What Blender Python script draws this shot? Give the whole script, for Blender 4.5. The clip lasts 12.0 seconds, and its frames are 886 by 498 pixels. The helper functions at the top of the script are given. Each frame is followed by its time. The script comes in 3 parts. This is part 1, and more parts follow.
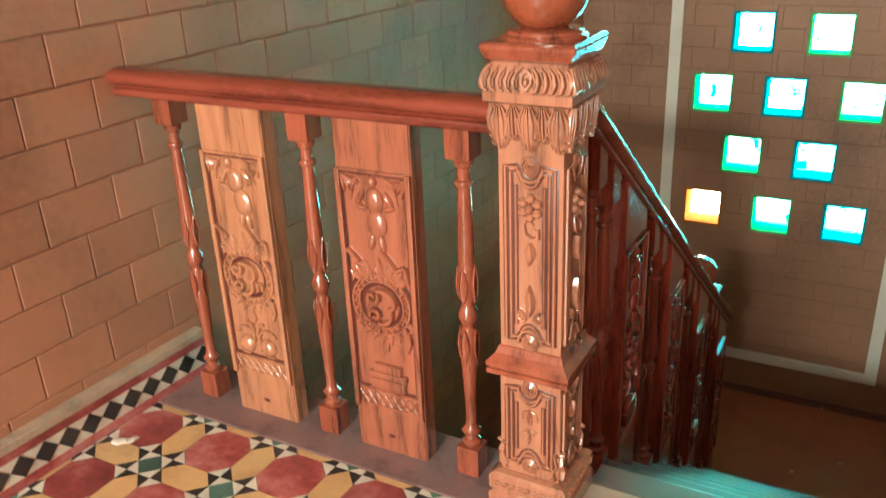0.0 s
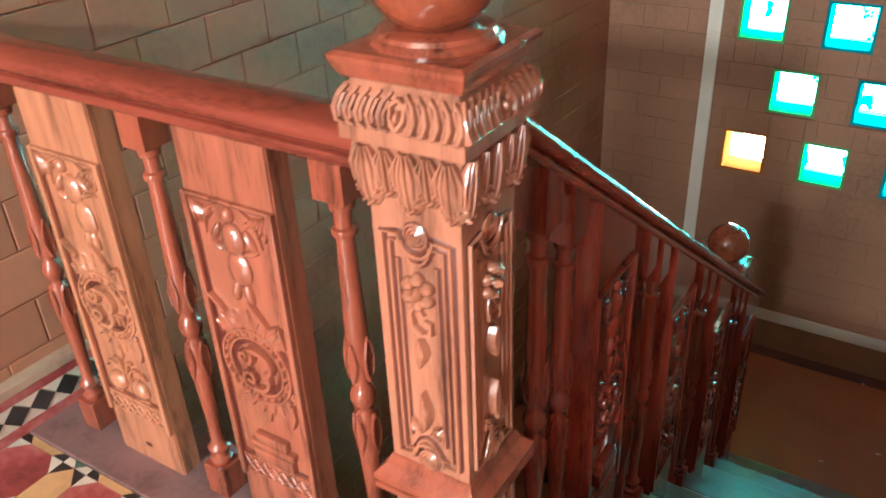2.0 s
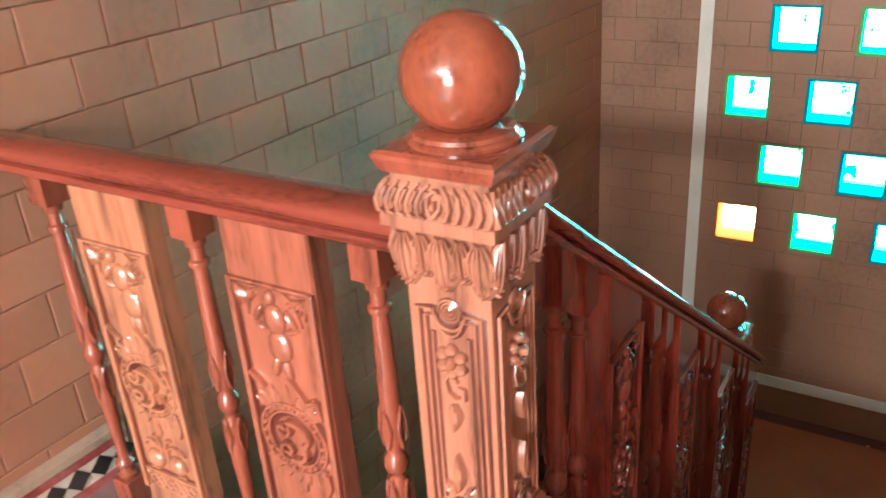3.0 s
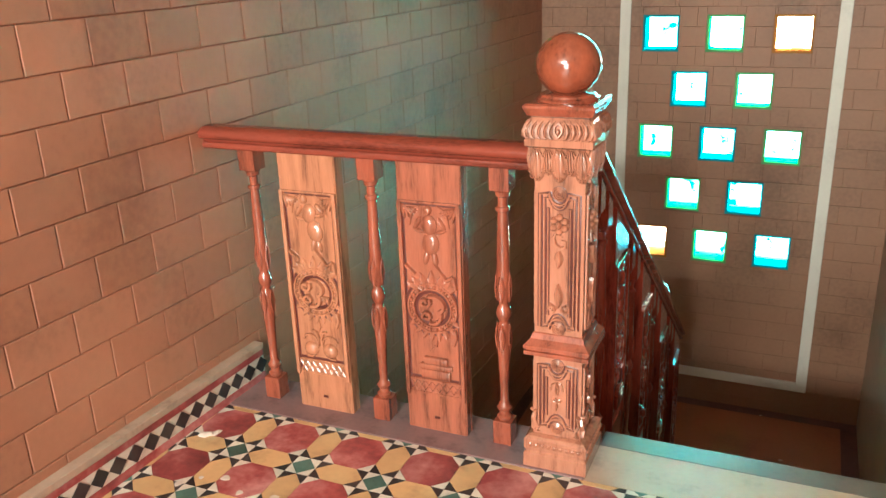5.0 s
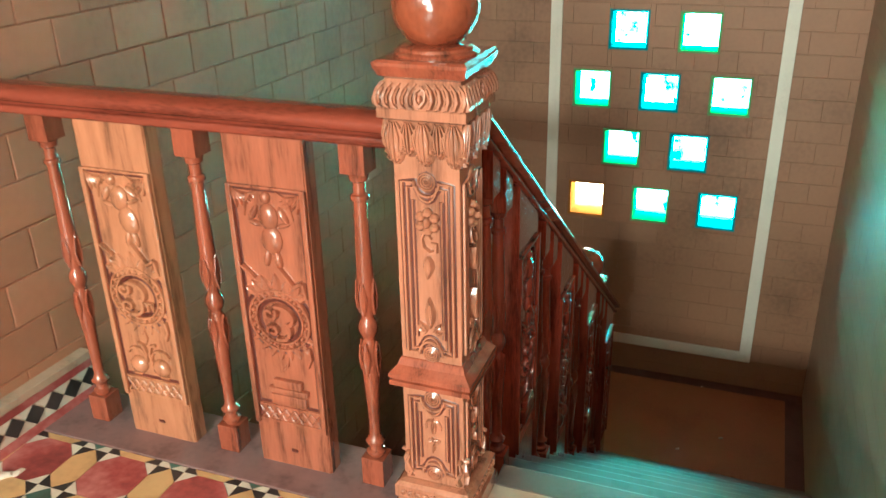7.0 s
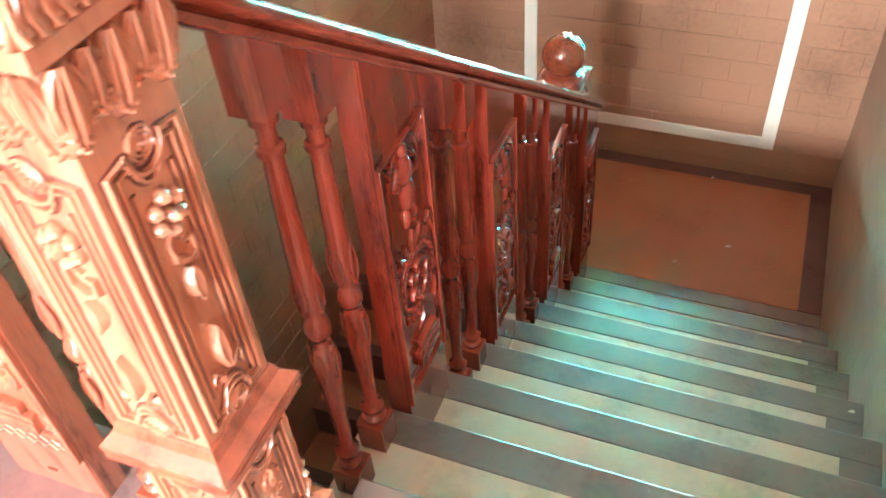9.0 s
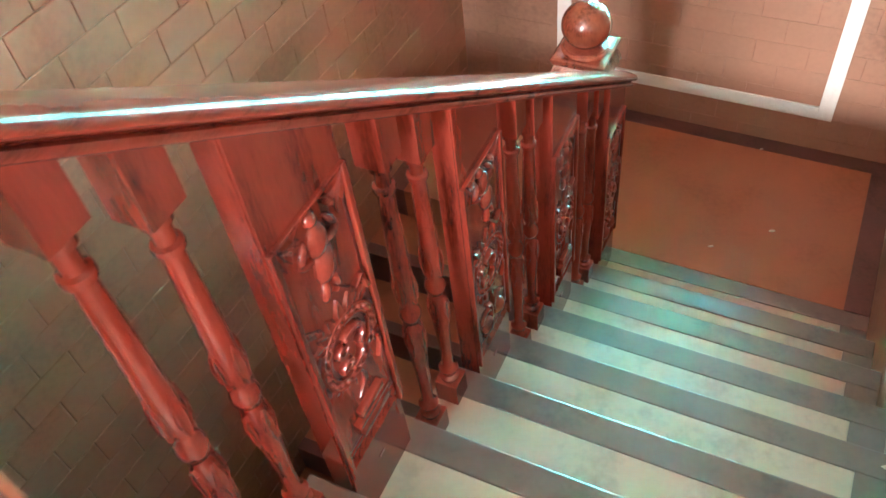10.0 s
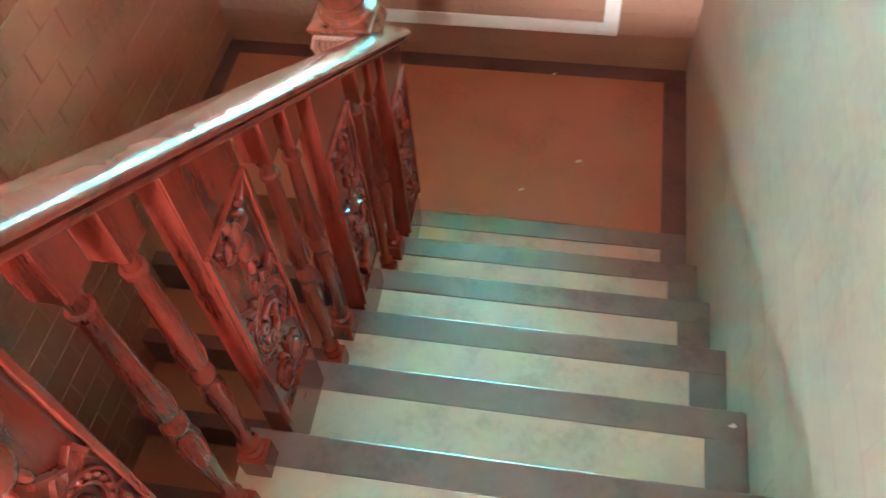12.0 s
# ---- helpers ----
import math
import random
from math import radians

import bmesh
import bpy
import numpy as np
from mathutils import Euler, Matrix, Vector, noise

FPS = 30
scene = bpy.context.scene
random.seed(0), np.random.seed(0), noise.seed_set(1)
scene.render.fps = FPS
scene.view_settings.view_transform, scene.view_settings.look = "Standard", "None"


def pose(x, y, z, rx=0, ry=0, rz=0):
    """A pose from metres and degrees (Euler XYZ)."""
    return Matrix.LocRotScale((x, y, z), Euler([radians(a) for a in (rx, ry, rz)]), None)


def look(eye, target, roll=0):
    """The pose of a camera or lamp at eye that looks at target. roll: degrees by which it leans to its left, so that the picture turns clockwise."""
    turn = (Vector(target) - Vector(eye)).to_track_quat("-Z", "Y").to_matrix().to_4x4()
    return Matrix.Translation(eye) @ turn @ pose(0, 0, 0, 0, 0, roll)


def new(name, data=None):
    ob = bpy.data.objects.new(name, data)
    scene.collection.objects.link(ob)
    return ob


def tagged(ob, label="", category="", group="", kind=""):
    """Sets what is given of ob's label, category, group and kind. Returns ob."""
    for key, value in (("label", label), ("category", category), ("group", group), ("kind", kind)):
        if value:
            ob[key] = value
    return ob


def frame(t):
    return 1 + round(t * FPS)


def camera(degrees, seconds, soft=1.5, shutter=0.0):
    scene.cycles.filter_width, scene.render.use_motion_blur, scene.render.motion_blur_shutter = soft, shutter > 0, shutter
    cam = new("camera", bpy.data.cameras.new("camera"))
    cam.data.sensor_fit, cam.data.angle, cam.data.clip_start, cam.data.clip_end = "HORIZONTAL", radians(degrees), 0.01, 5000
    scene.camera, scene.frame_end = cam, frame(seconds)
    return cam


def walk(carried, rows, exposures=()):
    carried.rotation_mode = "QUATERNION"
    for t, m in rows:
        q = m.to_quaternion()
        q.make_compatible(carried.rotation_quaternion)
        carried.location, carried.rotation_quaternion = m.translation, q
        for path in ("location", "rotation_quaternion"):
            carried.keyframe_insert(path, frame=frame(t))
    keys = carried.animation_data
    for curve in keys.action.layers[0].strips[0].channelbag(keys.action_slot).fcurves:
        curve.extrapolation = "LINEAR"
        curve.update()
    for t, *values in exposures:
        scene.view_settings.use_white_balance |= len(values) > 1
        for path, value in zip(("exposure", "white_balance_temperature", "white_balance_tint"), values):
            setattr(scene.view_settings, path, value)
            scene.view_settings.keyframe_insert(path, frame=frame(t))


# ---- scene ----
cam = camera(55.8, 12.0, 1.5, 0.4)
PATH = [
    (0, (-0.001, -0.028, 1.223), (-0.9, 1.577, 0.437), -2.5),
    (0.5, (-0.016, 0.148, 1.211), (-0.921, 1.655, 0.257), -2.3),
    (1, (-0.043, 0.287, 1.208), (-0.965, 1.754, 0.208), -2.4),
    (1.5, (-0.094, 0.447, 1.223), (-1.025, 1.892, 0.202), -2.2),
    (2, (-0.059, 0.596, 1.251), (-1.008, 2.032, 0.233), -2.7),
    (2.5, (-0.003, 0.661, 1.297), (-0.982, 2.126, 0.351), -3.5),
    (3, (-0.04, 0.486, 1.308), (-1.019, 2.005, 0.452), -4.1),
    (3.5, (-0.007, 0.136, 1.321), (-0.978, 1.721, 0.582), -4.0),
    (3.7, (0.02, 0.005, 1.317), (-0.937, 1.605, 0.594), -3.8),
    (5.3, (-0.037, -0.62, 1.333), (-0.774, 1.114, 0.662), -1.8),
    (5.5, (-0.04, -0.608, 1.328), (-0.766, 1.131, 0.657), -1.6),
    (6, (-0.02, -0.504, 1.296), (-0.724, 1.24, 0.614), -1.5),
    (6.5, (0.024, -0.282, 1.298), (-0.657, 1.454, 0.576), -1.4),
    (7, (-0.022, -0.022, 1.269), (-0.676, 1.682, 0.451), -1.3),
    (7.5, (-0.076, 0.222, 1.25), (-0.689, 1.858, 0.276), -1.7),
    (7.7, (-0.07, 0.318, 1.234), (-0.666, 1.923, 0.2), -1.9),
    (9.3, (-0.012, 1.067, 1.154), (-0.645, 2.303, -0.285), -6.3),
    (9.5, (-0.003, 1.164, 1.143), (-0.663, 2.348, -0.328), -7.3),
    (9.7, (0.018, 1.235, 1.153), (-0.661, 2.384, -0.336), -8.0),
    (10, (0.017, 1.312, 1.137), (-0.671, 2.441, -0.363), -8.2),
    (10.5, (-0.065, 1.416, 1.117), (-0.616, 2.598, -0.4), -4.6),
    (11, (-0.065, 1.46, 1.101), (-0.387, 2.67, -0.459), -1.7),
    (11.2, (-0.035, 1.519, 1.107), (-0.252, 2.705, -0.489), -0.7),
    (11.5, (-0.029, 1.574, 1.075), (-0.164, 2.738, -0.546), -0.9),
    (11.7, (-0.023, 1.614, 1.058), (-0.187, 2.759, -0.574), -2.5),
    (12, (-0.01, 1.674, 1.034), (-0.283, 2.777, -0.611), -5.7),
]
EXPOSURES = [(0, 0.0, 5750, -8), (1.5, 0.12, 5350, -2), (3.0, 0.42, 5300, 4), (5.5, 0.06, 5650, -5), (7.5, 0.14, 5450, -14), (9.3, 2.14, 5250, 7), (12, 2.04, 5250, 17)]
walk(cam, [(t, look(eye, target, roll)) for t, eye, target, roll in PATH], EXPOSURES)

# ---- world and light ----
world = bpy.data.worlds.new("sky")
scene.world = world
world.use_nodes = True
wn = world.node_tree
sky = wn.nodes.new("ShaderNodeTexSky")
sky.sky_type, sky.sun_disc = "NISHITA", False
sky.sun_elevation, sky.sun_rotation = radians(40), radians(200)
wn.nodes["Background"].inputs["Strength"].default_value = 0.12
wn.links.new(sky.outputs[0], wn.nodes["Background"].inputs["Color"])


def area_lamp(name, m, w, h, watts, colour):
    data = bpy.data.lights.new(name, "AREA")
    data.shape, data.size, data.size_y, data.energy, data.color = "RECTANGLE", w, h, watts, colour
    ob = new(name, data)
    ob.matrix_world = m
    return ob


# daylight that enters through the wide window high in the hall's back wall
area_lamp("hall_window_light", look((-0.66, -4.19, 2.38), (-0.6, 1.4, 0.3)), 1.5, 0.34, 370, (1.0, 0.89, 0.76))
# unseen fill lamp in an added doorway, brightens the sloping balusters
area_lamp("hall_doorway_light", look((0.15, -4.2, 1.0), (-0.5, 1.6, 0.6)), 1.2, 1.6, 150, (1.0, 0.89, 0.76))


# ---- materials ----
def material(name, colour, rough=0.5, metal=0.0, spread=0.15, scale=6.0, bump=0.15, grain=(1, 1, 1), coat=0.0, fine=80.0, second=None, random_shift=0.0, spec=0.5, ior=1.5, pale=None):
    """A surface with variation at two scales, in object space."""
    m = bpy.data.materials.new(name)
    m.use_nodes = True
    n, l = m.node_tree.nodes, m.node_tree.links
    b = n["Principled BSDF"]
    b.inputs["Metallic"].default_value = metal
    b.inputs["Coat Weight"].default_value = coat
    b.inputs["Coat Roughness"].default_value = 0.09
    b.inputs["Specular IOR Level"].default_value = spec
    b.inputs["IOR"].default_value = ior
    geo = n.new("ShaderNodeNewGeometry")
    mp = n.new("ShaderNodeMapping")
    mp.inputs["Scale"].default_value = grain
    l.new(geo.outputs["Position"], mp.inputs["Vector"])
    big, small = n.new("ShaderNodeTexNoise"), n.new("ShaderNodeTexNoise")
    big.inputs["Scale"].default_value, big.inputs["Detail"].default_value = scale, 5
    small.inputs["Scale"].default_value, small.inputs["Detail"].default_value = fine, 4
    for t in (big, small):
        l.new(mp.outputs["Vector"], t.inputs["Vector"])
    mixed = n.new("ShaderNodeMath")
    mixed.operation = "MULTIPLY_ADD"
    mixed.inputs[1].default_value = 0.35
    l.new(small.outputs["Fac"], mixed.inputs[0])
    l.new(big.outputs["Fac"], mixed.inputs[2])
    ramp = n.new("ShaderNodeValToRGB")
    dark = second or tuple(c * (1 - 2.2 * spread) for c in colour)
    light = pale or tuple(min(1, c * (1 + spread)) for c in colour)
    ramp.color_ramp.elements[0].position, ramp.color_ramp.elements[0].color = 0.42, (*dark, 1)
    ramp.color_ramp.elements[1].position, ramp.color_ramp.elements[1].color = 0.92, (*light, 1)
    mid = ramp.color_ramp.elements.new(0.64)
    mid.color = (*colour, 1)
    l.new(mixed.outputs[0], ramp.inputs["Fac"])
    out = ramp.outputs["Color"]
    if random_shift:
        info, hsv, mr = n.new("ShaderNodeObjectInfo"), n.new("ShaderNodeHueSaturation"), n.new("ShaderNodeMapRange")
        mr.inputs["To Min"].default_value, mr.inputs["To Max"].default_value = 1 - random_shift, 1 + random_shift
        l.new(info.outputs["Random"], mr.inputs["Value"])
        l.new(mr.outputs["Result"], hsv.inputs["Value"])
        l.new(out, hsv.inputs["Color"])
        out = hsv.outputs["Color"]
    l.new(out, b.inputs["Base Color"])
    rr = n.new("ShaderNodeMapRange")
    rr.inputs["To Min"].default_value, rr.inputs["To Max"].default_value = max(0.03, rough - 0.03), rough + 0.05
    l.new(big.outputs["Fac"], rr.inputs["Value"])
    l.new(rr.outputs["Result"], b.inputs["Roughness"])
    if bump:
        bp = n.new("ShaderNodeBump")
        bp.inputs["Strength"].default_value, bp.inputs["Distance"].default_value = bump, 0.002
        l.new(mixed.outputs[0], bp.inputs["Height"])
        l.new(bp.outputs["Normal"], b.inputs["Normal"])
    return m


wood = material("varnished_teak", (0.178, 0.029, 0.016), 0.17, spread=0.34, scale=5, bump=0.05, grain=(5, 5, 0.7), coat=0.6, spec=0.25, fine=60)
wood_light = material("varnished_teak_pale", (0.37, 0.155, 0.082), 0.20, spread=0.33, scale=6, bump=0.10, grain=(5, 5, 0.55), coat=0.9, fine=50)
wood_mid = material("varnished_teak_brown", (0.245, 0.062, 0.033), 0.17, spread=0.33, scale=5, bump=0.08, grain=(5, 5, 0.7), coat=1.0, fine=60)
# dark tone: shade of the carved grooves put into colour; also the pegs
wood_shade_and_peg = material("dark_wood_stain", (0.085, 0.018, 0.012), 0.35, spread=0.2, scale=9, bump=0.0)
wood_red = material("varnished_teak_red", (0.285, 0.092, 0.052), 0.20, spread=0.34, scale=6, bump=0.10, grain=(5, 5, 0.55), coat=0.9, fine=50)
wood_post = material("varnished_teak_post", (0.34, 0.142, 0.084), 0.20, spread=0.30, scale=6, bump=0.08, grain=(5, 5, 0.6), coat=0.9, fine=50)
wood_rail = material("varnished_teak_rail", (0.20, 0.044, 0.026), 0.20, spread=0.26, scale=5, bump=0.03, grain=(0.8, 0.8, 5), coat=0.35, spec=0.2, fine=60)
wood_ball = material("figured_teak", (0.22, 0.056, 0.026), 0.16, spread=0.36, scale=7, bump=0.03, grain=(2.2, 2.2, 1), coat=0.9, fine=60)
wall_paint = material("terracotta_wall_paint", (0.335, 0.150, 0.086), 0.55, spread=0.15, scale=2.4, bump=0.35, fine=45, random_shift=0.10)
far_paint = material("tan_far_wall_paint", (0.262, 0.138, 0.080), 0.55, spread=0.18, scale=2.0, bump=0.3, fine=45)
joint_paint = material("wall_joint_paint", (0.19, 0.065, 0.035), 0.8, spread=0.15, scale=4, bump=0.3)
# same paint as the other walls; pale look of grazing light put into colour
plaster = material("tan_side_wall_paint", (0.35, 0.262, 0.192), 0.46, spread=0.10, scale=2.5, bump=0.12, fine=40, random_shift=0.03)
plaster_joint = material("tan_wall_joint", (0.30, 0.215, 0.15), 0.8, spread=0.15, scale=6, bump=0.2)
white_trim = material("white_trim_paint", (0.62, 0.60, 0.52), 0.45, spread=0.06, scale=5, bump=0.1)
ceiling_paint = material("ceiling_paint", (0.66, 0.56, 0.46), 0.8, spread=0.05, scale=2, bump=0.1)
tile_red = material("red_floor_tile", (0.30, 0.058, 0.056), 0.36, spread=0.28, pale=(0.50, 0.22, 0.20), scale=7, bump=0.06, fine=50, random_shift=0.15)
tile_yellow = material("ochre_floor_tile", (0.55, 0.345, 0.16), 0.38, spread=0.14, scale=9, bump=0.06, fine=50, random_shift=0.08)
tile_green = material("green_floor_tile", (0.075, 0.15, 0.12), 0.33, spread=0.2, scale=9, bump=0.06, random_shift=0.15)
tile_black = material("black_floor_tile", (0.03, 0.026, 0.026), 0.33, spread=0.3, scale=12, bump=0.06, random_shift=0.25)
tile_white = material("white_floor_tile", (0.60, 0.55, 0.46), 0.36, spread=0.10, scale=12, bump=0.06, random_shift=0.08)
grout = material("tile_grout", (0.24, 0.17, 0.13), 0.8, spread=0.2, scale=20, bump=0.3)
# cement with the red reflected onto the curb put into its colour
cement = material("grey_cement_curb", (0.20, 0.118, 0.112), 0.42, spread=0.22, scale=10, bump=0.25, fine=70)
step_pale = material("pale_step_tile", (0.44, 0.315, 0.225), 0.38, spread=0.14, scale=7, bump=0.0, fine=60, spec=0.9, ior=1.6)
step_dark = material("dark_step_border", (0.105, 0.070, 0.058), 0.33, spread=0.26, scale=9, bump=0.0, fine=70, spec=0.9, ior=1.6)
landing_red = material("oxide_red_landing", (0.32, 0.118, 0.053), 0.45, spread=0.09, scale=4, bump=0.08, fine=50)
landing_border = material("maroon_landing_border", (0.11, 0.050, 0.042), 0.38, spread=0.25, scale=6, bump=0.08)
debris = material("pale_litter", (0.60, 0.52, 0.44), 0.8, spread=0.1, scale=40, bump=0.3)


def glass_tint(name, colour):
    m = bpy.data.materials.new(name)
    m.use_nodes = True
    n, l = m.node_tree.nodes, m.node_tree.links
    out = n["Material Output"]
    tr, gl, mx = n.new("ShaderNodeBsdfTransparent"), n.new("ShaderNodeBsdfGlossy"), n.new("ShaderNodeMixShader")
    tr.inputs["Color"].default_value = (*colour, 1)
    gl.inputs["Roughness"].default_value = 0.08
    mx.inputs[0].default_value = 0.05
    l.new(tr.outputs[0], mx.inputs[1])
    l.new(gl.outputs[0], mx.inputs[2])
    l.new(mx.outputs[0], out.inputs["Surface"])
    return m


GLASS = {"blue": ((0.37, 0.91, 0.96), (0.03, 0.24, 0.27)), "green": ((0.47, 0.99, 0.84), (0.14, 0.34, 0.14)), "amber": ((1.0, 0.90, 0.76), (0.36, 0.16, 0.04))}
glass_mats = {k: (glass_tint(k + "_glass", a), material(k + "_glass_lining", b, 0.3, spread=0.1, scale=9, bump=0.0, spec=0.0)) for k, (a, b) in GLASS.items()}

daylight = bpy.data.materials.new("daylight_backdrop")
daylight.use_nodes = True
dn, dl = daylight.node_tree.nodes, daylight.node_tree.links
em, tex, rp, tc = dn.new("ShaderNodeEmission"), dn.new("ShaderNodeTexNoise"), dn.new("ShaderNodeValToRGB"), dn.new("ShaderNodeNewGeometry")
tex.inputs["Scale"].default_value, tex.inputs["Detail"].default_value = 8, 4
rp.color_ramp.elements[0].position, rp.color_ramp.elements[0].color = 0.38, (0.02, 0.05, 0.035, 1)
rp.color_ramp.elements[1].position, rp.color_ramp.elements[1].color = 0.44, (1, 1, 1, 1)
dl.new(tc.outputs["Position"], tex.inputs["Vector"])
dl.new(tex.outputs["Fac"], rp.inputs["Fac"])
dl.new(rp.outputs["Color"], em.inputs["Color"])
em.inputs["Strength"].default_value = 66.0
dl.new(em.outputs[0], dn["Material Output"].inputs["Surface"])


# ---- mesh helpers ----
def finish(name, bm, mat, smooth=False):
    bmesh.ops.recalc_face_normals(bm, faces=bm.faces[:])
    me = bpy.data.meshes.new(name)
    bm.to_mesh(me)
    bm.free()
    me.materials.append(mat)
    if smooth:
        me.shade_smooth()
        me.set_sharp_from_angle(angle=radians(38))
    return me


def part(name, bm, mat, parent=None, label="", smooth=False):
    ob = new(name, finish(name, bm, mat, smooth))
    if parent:
        ob.parent = parent
    if label:
        ob["label"] = label
    return ob


def box(bm, x0, x1, y0, y1, z0, z1, bevel=0.0):
    r = bmesh.ops.create_cube(bm, size=1, matrix=Matrix.LocRotScale(((x0 + x1) / 2, (y0 + y1) / 2, (z0 + z1) / 2), None, (x1 - x0, y1 - y0, z1 - z0)))
    if bevel:
        edges = list({e for v in r["verts"] for e in v.link_edges})
        bmesh.ops.bevel(bm, geom=edges, offset=bevel, segments=2, profile=0.5, affect="EDGES")
    return bm


def boxed(*a, bevel=0.0):
    return box(bmesh.new(), *a, bevel=bevel)


def thing(name, m, label, category, group="", kind=""):
    ob = new(name)
    ob.empty_display_size = 0.05
    ob.matrix_world = m
    return tagged(ob, label, category, group, kind)


def lathe(bm, profile, seg=24, centre=(0, 0)):
    """profile: rows of (radius, z) from the bottom up."""
    rings = []
    for r, z in profile:
        rings.append([bm.verts.new((centre[0] + r * math.cos(2 * math.pi * i / seg), centre[1] + r * math.sin(2 * math.pi * i / seg), z)) for i in range(seg)])
    for a, b in zip(rings, rings[1:]):
        for i in range(seg):
            j = (i + 1) % seg
            bm.faces.new((a[i], a[j], b[j], b[i]))
    bm.faces.new(rings[0][::-1])
    bm.faces.new(rings[-1])
    return bm


def square_lathe(bm, profile, centre=(0, 0)):
    """profile: rows of (half width, z) from the bottom up, on a square plan."""
    rings = [[bm.verts.new((centre[0] + sx * r, centre[1] + sy * r, z)) for sx, sy in ((-1, -1), (1, -1), (1, 1), (-1, 1))] for r, z in profile]
    for a, b in zip(rings, rings[1:]):
        for i in range(4):
            j = (i + 1) % 4
            bm.faces.new((a[i], a[j], b[j], b[i]))
    bm.faces.new(rings[0][::-1])
    bm.faces.new(rings[-1])
    return bm


def tube(bm, pts, r, m, seg=6, closed=False, taper=False, high=1.7):
    """A rounded raised line through (across, up[, radius]) points on the face whose frame is m."""
    n = len(pts)
    rings = []
    for i, p in enumerate(pts):
        a, b = pts[(i - 1) % n if closed else max(i - 1, 0)], pts[(i + 1) % n if closed else min(i + 1, n - 1)]
        d = Vector((b[0] - a[0], b[1] - a[1]))
        d = d.normalized() if d.length else Vector((1, 0))
        rr = p[2] if len(p) > 2 else r
        if taper:
            rr *= max(0.25, math.sin(math.pi * (0.12 + 0.76 * i / (n - 1))))
        side = Vector((-d.y, d.x))
        rings.append([bm.verts.new(m @ Vector((p[0] + side.x * rr * math.cos(t), -rr * high * math.sin(t), p[1] + side.y * rr * math.cos(t)))) for t in (2 * math.pi * k / seg for k in range(seg))])
    pairs = list(zip(rings, rings[1:])) + ([(rings[-1], rings[0])] if closed else [])
    for a, b in pairs:
        for i in range(seg):
            j = (i + 1) % seg
            bm.faces.new((a[i], a[j], b[j], b[i]))
    if not closed:
        bm.faces.new(rings[0])
        bm.faces.new(rings[-1][::-1])


def blob(bm, a, b, ra, rb, depth, m, turn=0.0, u=10, v=6):
    """A flattened raised boss on the face whose frame is m."""
    mm = m @ Matrix.Translation((a, 0, b)) @ Matrix.Rotation(turn, 4, "Y") @ Matrix.Diagonal((ra, depth * 1.6, rb, 1))
    bmesh.ops.create_uvsphere(bm, u_segments=u, v_segments=v, radius=1, matrix=mm)


def leaf(bm, a, b, length, width, depth, m, turn=0.0):
    """A pointed petal with a raised spine, its tip away from (a, b); turn 0 points up."""
    mm = m @ Matrix.Translation((a, 0, b)) @ Matrix.Rotation(turn, 4, "Y")
    depth *= 1.6
    rows = [(0.0, 0.25), (0.25, 0.85), (0.5, 1.0), (0.75, 0.65), (1.0, 0.04)]
    prev = None
    for f, w in rows:
        ring = [bm.verts.new(mm @ Vector(q)) for q in ((-w * width / 2, 0.001, f * length), (-w * width / 4, -depth * 0.75, f * length), (0, -depth * (0.55 if 0 < f < 1 else 0.3), f * length), (w * width / 4, -depth * 0.75, f * length), (w * width / 2, 0.001, f * length))]
        if prev:
            for i in range(4):
                bm.faces.new((prev[i], prev[i + 1], ring[i + 1], ring[i]))
        prev = ring


def arc(ca, cb, r, t0, t1, n=12, rb=None):
    return [(ca + r * math.cos(radians(t0 + (t1 - t0) * i / n)), cb + (rb or r) * math.sin(radians(t0 + (t1 - t0) * i / n))) for i in range(n + 1)]


def spiral(ca, cb, r0, r1, t0, t1, n=18):
    return [(ca + (r0 + (r1 - r0) * i / n) * math.cos(radians(t0 + (t1 - t0) * i / n)), cb + (r0 + (r1 - r0) * i / n) * math.sin(radians(t0 + (t1 - t0) * i / n))) for i in range(n + 1)]


# ---- plan ----
RISE, GO = 0.1775, 0.2465          # one step
Y0 = 1.510                          # edge of the upper floor
MID = -8 * RISE                     # level of the half landing
FARY = 4.31                         # face of the far wall
EAST = 0.43                         # face of the side wall
HALL = 2.4                          # face of the hall's added, unseen side wall
BACK = -4.25                        # face of the hall's back wall
LOW = MID - 9 * RISE
TOP = 3.0


def west(y):
    """The face of the west wall, which runs slightly askew."""
    return -1.64 + 0.04 * (y - 1.3)


# ---- structure ----
def slab(name, bm, mat, label, category):
    return tagged(part(name, bm, mat), label, category, kind="structure")


wall_west = thing("wall_west", Matrix.Translation((west(0), 0, 0)) @ Matrix.Rotation(-math.atan(0.04), 4, "Z"), "terracotta painted wall scored into running-bond blocks", "wall", kind="structure")
part("backing", boxed(-0.2, -0.006, BACK - 0.2, FARY + 0.2, LOW - 0.2, TOP), joint_paint, wall_west)
wall_far = thing("wall_north", Matrix.Translation((0, FARY, 0)), "tan painted block wall with a pierced coloured glass screen", "wall", kind="structure")
wall_east = thing("wall_east", Matrix.Translation((EAST, 0, 0)), "painted wall scored into blocks beside the steps, grazing light put into its pale tan", "wall", kind="structure")
part("backing", boxed(0.0, 0.2, 1.25, FARY + 0.2, LOW - 0.2, TOP), plaster_joint, wall_east)

